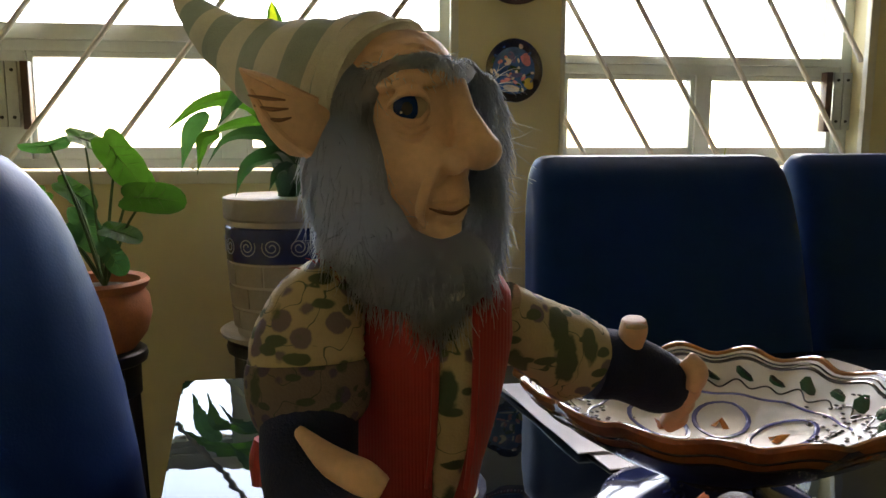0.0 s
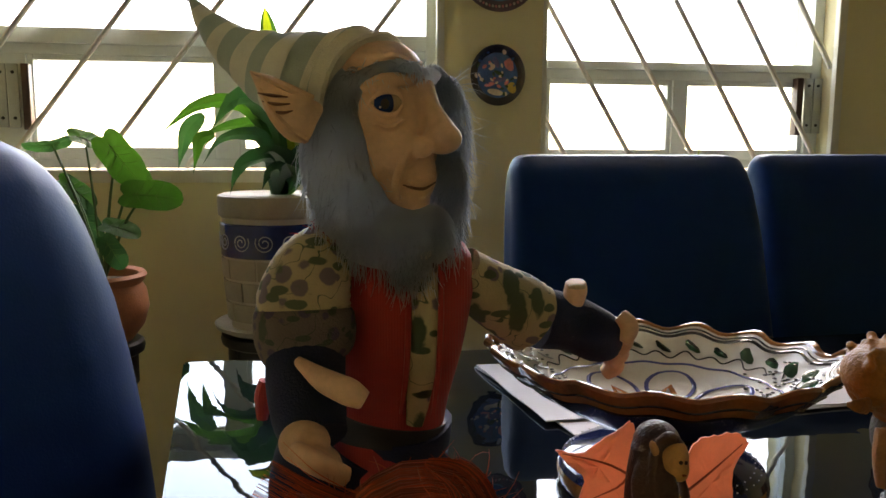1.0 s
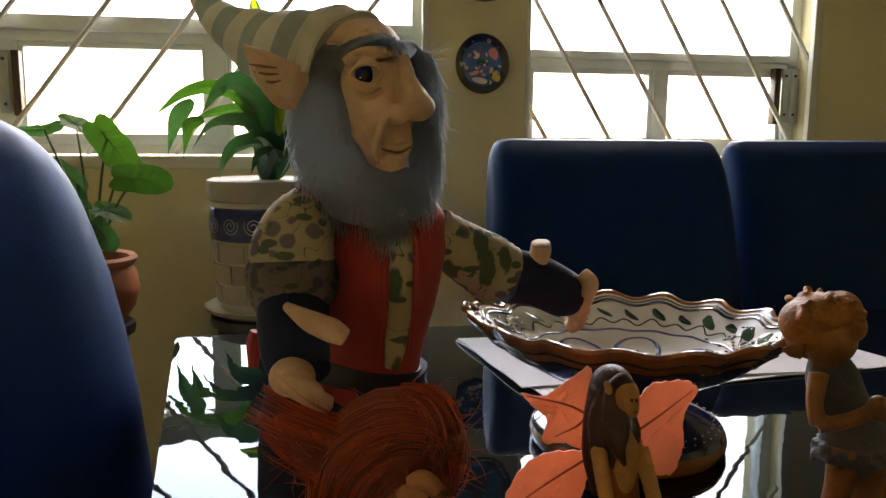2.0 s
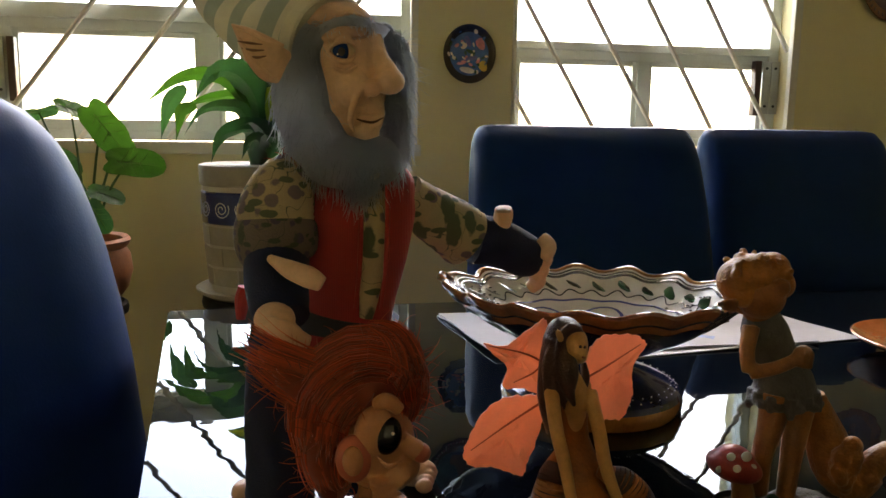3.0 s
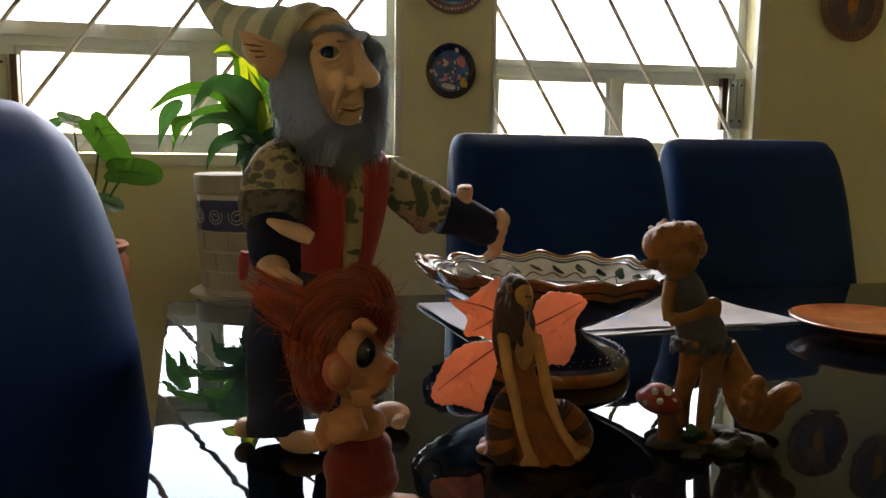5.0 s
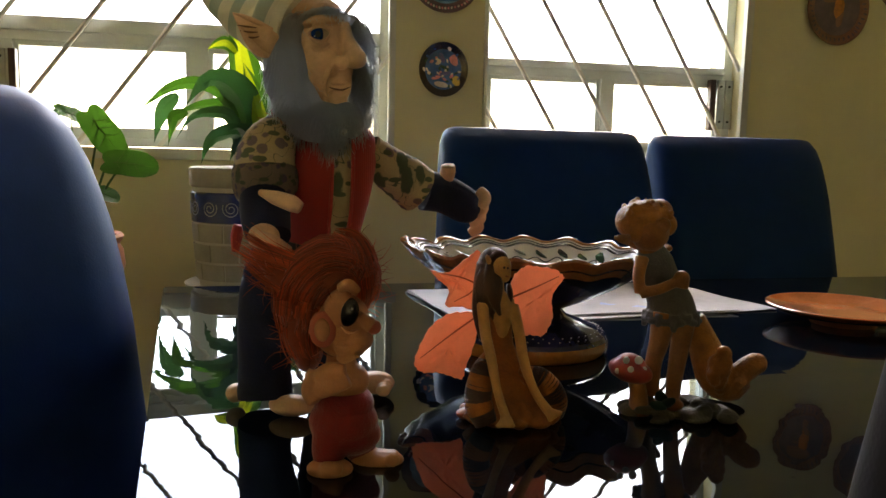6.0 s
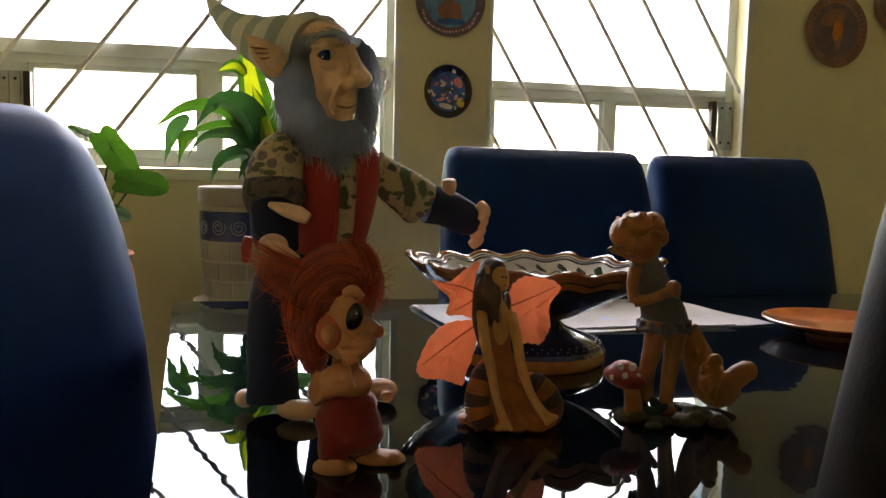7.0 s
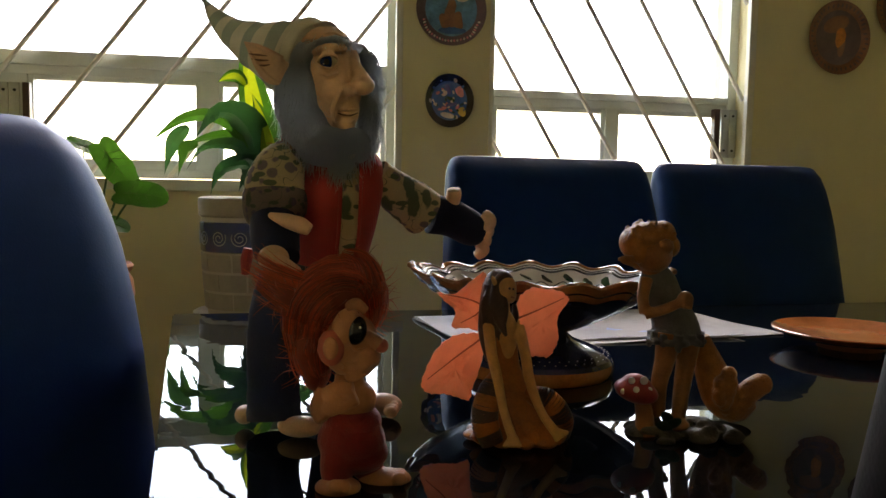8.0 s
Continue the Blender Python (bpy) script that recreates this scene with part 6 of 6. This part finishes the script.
def big_pot():
    t = thing("flower_pot", pose(-0.276, 1.725, 0.632), "grey stoneware flower pot with a blue spiral band", "flower pot", "potted plants")
    bm = bmesh.new()
    lathe(bm, [(0.02, 0.0), (0.105, 0.0), (0.125, 0.010), (0.128, 0.018), (0.124, 0.020), (0.100, 0.012), (0.02, 0.012)], n=56)
    part("saucer", bm, M_POT, t)
    z0, z1 = 0.0125, 0.278
    rad = lambda z: float(np.interp(z, [z0, 0.10, 0.16, z1], [0.098, 0.106, 0.1095, 0.1125]))
    bm = bmesh.new()
    lathe(bm, [(0.02, z0), (0.094, z0), (rad(0.05) - 0.003, 0.05), (rad(0.10) - 0.003, 0.10), (rad(0.16) - 0.003, 0.16), (rad(0.26) - 0.003, 0.26), (0.104, 0.278), (0.098, 0.276), (0.096, 0.262), (0.02, 0.262)], n=56)
    part("pot_body", bm, M_POTJ, t)
    bm = bmesh.new()
    lathe(bm, [(rad(0.26) - 0.002, 0.236), (rad(0.26) + 0.002, 0.240), (rad(0.27) + 0.003, 0.268), (rad(0.278) + 0.002, 0.278), (0.106, 0.281), (0.100, 0.278)], n=56)
    part("pot_lip", bm, M_POT, t)
    bm = bmesh.new()
    lathe(bm, [(rad(0.158) - 0.003, 0.158), (rad(0.158) + 0.001, 0.160), (rad(0.225) + 0.0012, 0.223), (rad(0.225) - 0.003, 0.2255)], n=72)
    band = part("blue_band", bm, M_POTB, t, "dark blue glazed band")
    for k in range(14):
        a0 = 2 * math.pi * k / 14 + 0.08
        sgn = 1 if k % 2 else -1
        pts = []
        for j in range(30):
            th = j / 29 * 5.2 * math.pi / 2 * 1.6
            rr = 0.0035 + 0.0155 * j / 29
            x, z = sgn * rr * math.cos(th), rr * math.sin(th) + 0.191
            a = a0 + x / rad(z)
            q = rad(z) + 0.0016
            pts.append((q * math.cos(a), q * math.sin(a), z))
        bm = bmesh.new()
        tube(bm, pts, 0.0011, n=5, up=(0, 0, 1))
        part("spiral", bm, M_POTW, band)
    # courses of brick-shaped relief below the band, one above
    for ci, (za, zb) in enumerate(((0.030, 0.066), (0.072, 0.110), (0.116, 0.154))):
        for k in range(10):
            a0, a1 = 2 * math.pi * (k + 0.5 * (ci % 2)) / 10 + 0.02, 2 * math.pi * (k + 1 + 0.5 * (ci % 2)) / 10 - 0.02
            bm = bmesh.new()
            vs = []
            for z in (za, zb):
                vs.append([bm.verts.new(((rad(z) + o) * math.cos(a0 + (a1 - a0) * j / 4), (rad(z) + o) * math.sin(a0 + (a1 - a0) * j / 4), z)) for o in (-0.003, 0.0012) for j in range(5)])
            for j in range(4):
                bm.faces.new((vs[0][5 + j], vs[0][6 + j], vs[1][6 + j], vs[1][5 + j]))
                bm.faces.new((vs[1][j], vs[1][j + 1], vs[1][6 + j], vs[1][5 + j]))
                bm.faces.new((vs[0][j], vs[0][j + 1], vs[0][6 + j], vs[0][5 + j]))
            for j in (0, 4):
                bm.faces.new((vs[0][j], vs[0][5 + j], vs[1][5 + j], vs[1][j]))
            part("brick", bm, M_POT, t)
    bm = bmesh.new()
    lathe(bm, [(0.0955, 0.2635), (0.05, 0.267), (0.005, 0.268)], n=32)
    part("soil", bm, M_SOIL, t)


def world_leaf(name, ctrl, width, m, parent, **kw):
    inv = parent.matrix_world.inverted()
    bm = bmesh.new()
    leaf(bm, [inv @ Vector(c) for c in ctrl], width, **kw)
    ob = part(name, bm, m, parent)
    for p in ob.data.polygons:
        p.use_smooth = True
    return ob


def big_plant():
    t = thing("potted_plant", pose(-0.276, 1.725, 0.899), "leafy house plant with arching dark green and yellow leaves", "plant", "potted plants")
    root = (-0.272, 1.722, 0.900)
    D, Gm, Ym = M_LEAFD, M_LEAFG, M_LEAFY
    specs = [
        ([root, (-0.2653, 1.7000, 1.0273), (-0.2968, 1.6600, 1.0903), (-0.3430, 1.6200, 1.0918), (-0.3830, 1.6000, 1.0348)], 0.034, D, (0.3, 1, 0.5)),
        ([(-0.2820, 1.7000, 1.0216), (-0.3264, 1.7000, 1.0810), (-0.3778, 1.7000, 1.0945), (-0.4248, 1.6900, 1.0814), (-0.4606, 1.6900, 1.0550), (-0.4911, 1.6900, 1.0287)], 0.012, Gm, (0, 1, 0.3)),
        ([root, (-0.2997, 1.7200, 1.0374), (-0.3491, 1.7000, 1.0477), (-0.3899, 1.6800, 1.0360), (-0.4205, 1.6700, 1.0248)], 0.011, Gm, (0, 1, 0.6)),
        ([(-0.4072, 1.6900, 1.0686), (-0.4342, 1.6800, 1.0399), (-0.4472, 1.6800, 1.0040), (-0.4574, 1.6800, 0.9593)], 0.014, D, (0, 1, 0)),
        ([root, (-0.2896, 1.6800, 1.0126), (-0.3325, 1.6600, 1.0297), (-0.3760, 1.6500, 1.0164), (-0.4069, 1.6500, 0.9711)], 0.012, D, (0, 1, 0.4)),
        ([(-0.3832, 1.6600, 1.0293), (-0.4118, 1.6600, 1.0205), (-0.4180, 1.6600, 0.9935), (-0.4258, 1.6600, 0.9535)], 0.010, Gm, (0, 1, 0)),
        ([root, (-0.2730, 1.6800, 0.9773), (-0.3108, 1.6400, 0.9813), (-0.3387, 1.6200, 0.9615), (-0.3525, 1.6100, 0.9172)], 0.020, D, (0.2, 1, 0.6)),
        ([root, (-0.2525, 1.7200, 0.9993), (-0.2602, 1.7300, 1.0786), (-0.2766, 1.7400, 1.1688), (-0.2877, 1.7400, 1.2570), (-0.2893, 1.7400, 1.2832)], 0.038, Ym, (0.2, 1, 0)),
        ([root, (-0.2362, 1.7000, 0.9882), (-0.2412, 1.6900, 1.0496), (-0.2568, 1.6800, 1.1093), (-0.2684, 1.6700, 1.1429)], 0.030, Ym, (0.4, 1, 0)),
        ([root, (-0.2635, 1.6600, 0.9602), (-0.2803, 1.6200, 0.9572), (-0.2940, 1.6100, 0.9256)], 0.014, D, (0, 1, 0.4)),
        ([root, (-0.2482, 1.6600, 0.9668), (-0.2715, 1.6300, 0.9978), (-0.3017, 1.6100, 0.9894)], 0.020, D, (0.3, 1, 0.6)),
        ([root, (-0.2268, 1.6800, 0.9774), (-0.1985, 1.6600, 0.9978), (-0.1661, 1.6400, 0.9675)], 0.020, D, (0, 1, 0.6)),
        ([root, (-0.2284, 1.7400, 0.9992), (-0.1816, 1.7400, 1.0514), (-0.1239, 1.7400, 1.0404), (-0.0898, 1.7300, 0.9883)], 0.024, D, (0, 1, 0.6)),
        ([root, (-0.2346, 1.7600, 1.0107), (-0.2106, 1.7800, 1.0813), (-0.1806, 1.7900, 1.1291)], 0.022, Gm, (0, 1, 0.2)),
        ([(-0.2852, 1.7350, 1.1681), (-0.3064, 1.7300, 1.1870), (-0.3298, 1.7200, 1.1810), (-0.3464, 1.7100, 1.1687)], 0.012, Ym, (0, 1, 0.3)),
        ([root, (-0.2425, 1.6500, 0.9561), (-0.2362, 1.6200, 0.9411), (-0.2469, 1.6100, 0.9168)], 0.016, D, (0, 1, 0.2)),
    ]
    for ctrl, w, m, side in specs:
        if m is Ym:
            world_leaf("leaf", ctrl, w, [Ym, Gm], t, side=side, wave=0.08, n=14, edge=1)
        else:
            world_leaf("leaf", ctrl, w, m, t, side=side, wave=0.08, n=14)
    bm = bmesh.new()
    inv = t.matrix_world.inverted()
    for dx, dy, h in ((0, 0, 0.10), (0.012, 0.006, 0.07), (-0.010, 0.008, 0.06)):
        p = inv @ Vector(root)
        tube(bm, [p + Vector((dx * 0.4, dy * 0.4, -0.004)), p + Vector((dx, dy, h * 0.5)), p + Vector((dx * 1.4, dy, h))], [0.008, 0.007, 0.005], n=8)
    part("stem", bm, M_STEM, t)


def clay_pot(m, label):
    t = thing("flower_pot", m, label, "flower pot", "potted plants")
    bm = bmesh.new()
    lathe(bm, [(0.02, 0.0), (0.065, 0.0), (0.088, 0.030), (0.098, 0.065), (0.094, 0.098), (0.086, 0.112), (0.092, 0.118), (0.096, 0.128), (0.091, 0.134), (0.080, 0.130), (0.078, 0.112), (0.02, 0.112)], n=48)
    part("pot_body", bm, M_TERRA, t)
    bm = bmesh.new()
    lathe(bm, [(0.0785, 0.113), (0.04, 0.118), (0.005, 0.119)], n=28)
    part("soil", bm, M_SOIL, t)
    return t


def heart_plant():
    t = thing("potted_plant", pose(-0.618, 1.665, 0.75), "house plant with broad arrow-shaped green leaves", "plant", "potted plants")
    root = Vector((-0.600, 1.665, 0.75))
    inv = t.matrix_world.inverted()
    specs = [((-0.5613, 1.6450, 0.9929), 0.062, (72, 52, -12), M_LEAFG), ((-0.6577, 1.6000, 1.0094), 0.042, (28, 168, 10), M_LEAFD), ((-0.5043, 1.6000, 0.9187), 0.058, (66, 4, 0), M_LEAFG),
             ((-0.6277, 1.6900, 1.0199), 0.044, (42, 20, 20), M_LEAFG), ((-0.5404, 1.7000, 0.9562), 0.046, (66, 64, 10), M_LEAFG), ((-0.5617, 1.6200, 0.8578), 0.040, (40, 14, -10), M_LEAFG),
             ((-0.5674, 1.6000, 0.8203), 0.038, (70, 60, 0), M_LEAFD), ((-0.6565, 1.7000, 0.9236), 0.046, (60, 40, 20), M_LEAFG), ((-0.6595, 1.6600, 0.8352), 0.045, (50, 120, 0), M_LEAFD),
             ((-0.7290, 1.7000, 0.9077), 0.045, (60, 150, 0), M_LEAFG), ((-0.6392, 1.7000, 0.8632), 0.050, (70, 70, 0), M_LEAFD)]
    for c, s, tilt, m in specs:
        bm = bmesh.new()
        heart_leaf(bm, inv @ Vector(c), s, tilt)
        lf = part("leaf", bm, [m, M_STEM], t)
        for p in lf.data.polygons:
            p.use_smooth = True
        bm = bmesh.new()
        a, e = inv @ root, inv @ Vector(c)
        tube(bm, curve_pts([a, a.lerp(e, 0.55) + Vector((0, 0, 0.02)), e], 8), lerp_list([0.0034, 0.0018], 8), n=6)
        part("stem", bm, M_STEM, t)


def far_plant():
    """A plant on the floor by the far window; its leaf tips rise over the chairs."""
    p = clay_pot(pose(0.655, 1.76, 0.0), "terracotta pot on the floor behind the chairs")
    t = thing("potted_plant", pose(0.655, 1.76, 0.118), "slender yellow-green plant rising behind the chairs", "plant", "potted plants")
    rnd = random.Random(8)
    for k in range(6):
        a = k * 1.05
        h = 1.0 if k == 0 else rnd.uniform(0.66, 0.88)
        r = 0.03 if k == 0 else rnd.uniform(0.08, 0.16)
        top = Vector((0.655 + (0.0 if k == 0 else r * math.cos(a)), 1.76 + r * 0.6 * math.sin(a), h + 0.012))
        base = Vector((0.655, 1.76, 0.12))
        world_leaf("leaf", [base, base.lerp(top, 0.4), base.lerp(top, 0.8) + Vector((-0.01, 0, 0.03)), top], 0.020, M_LEAFY, t, wave=0.05)


gnome()
red_doll()
fairy()
elf()
bowl()
papers()
dish()
plates()
plant_stand(-0.276, 1.725, 0.115, "black round plant stand under the spiral pot")
plant_stand(-0.618, 1.665, 0.085, "black round plant stand under the terracotta pot")
plant_stand(-0.99, 1.665, 0.085, "black round plant stand near the window corner")
big_pot()
big_plant()
clay_pot(pose(-0.618, 1.665, 0.632), "round terracotta flower pot on its black stand")
clay_pot(pose(-0.99, 1.665, 0.632), "round terracotta flower pot near the window corner")
heart_plant()
far_plant()
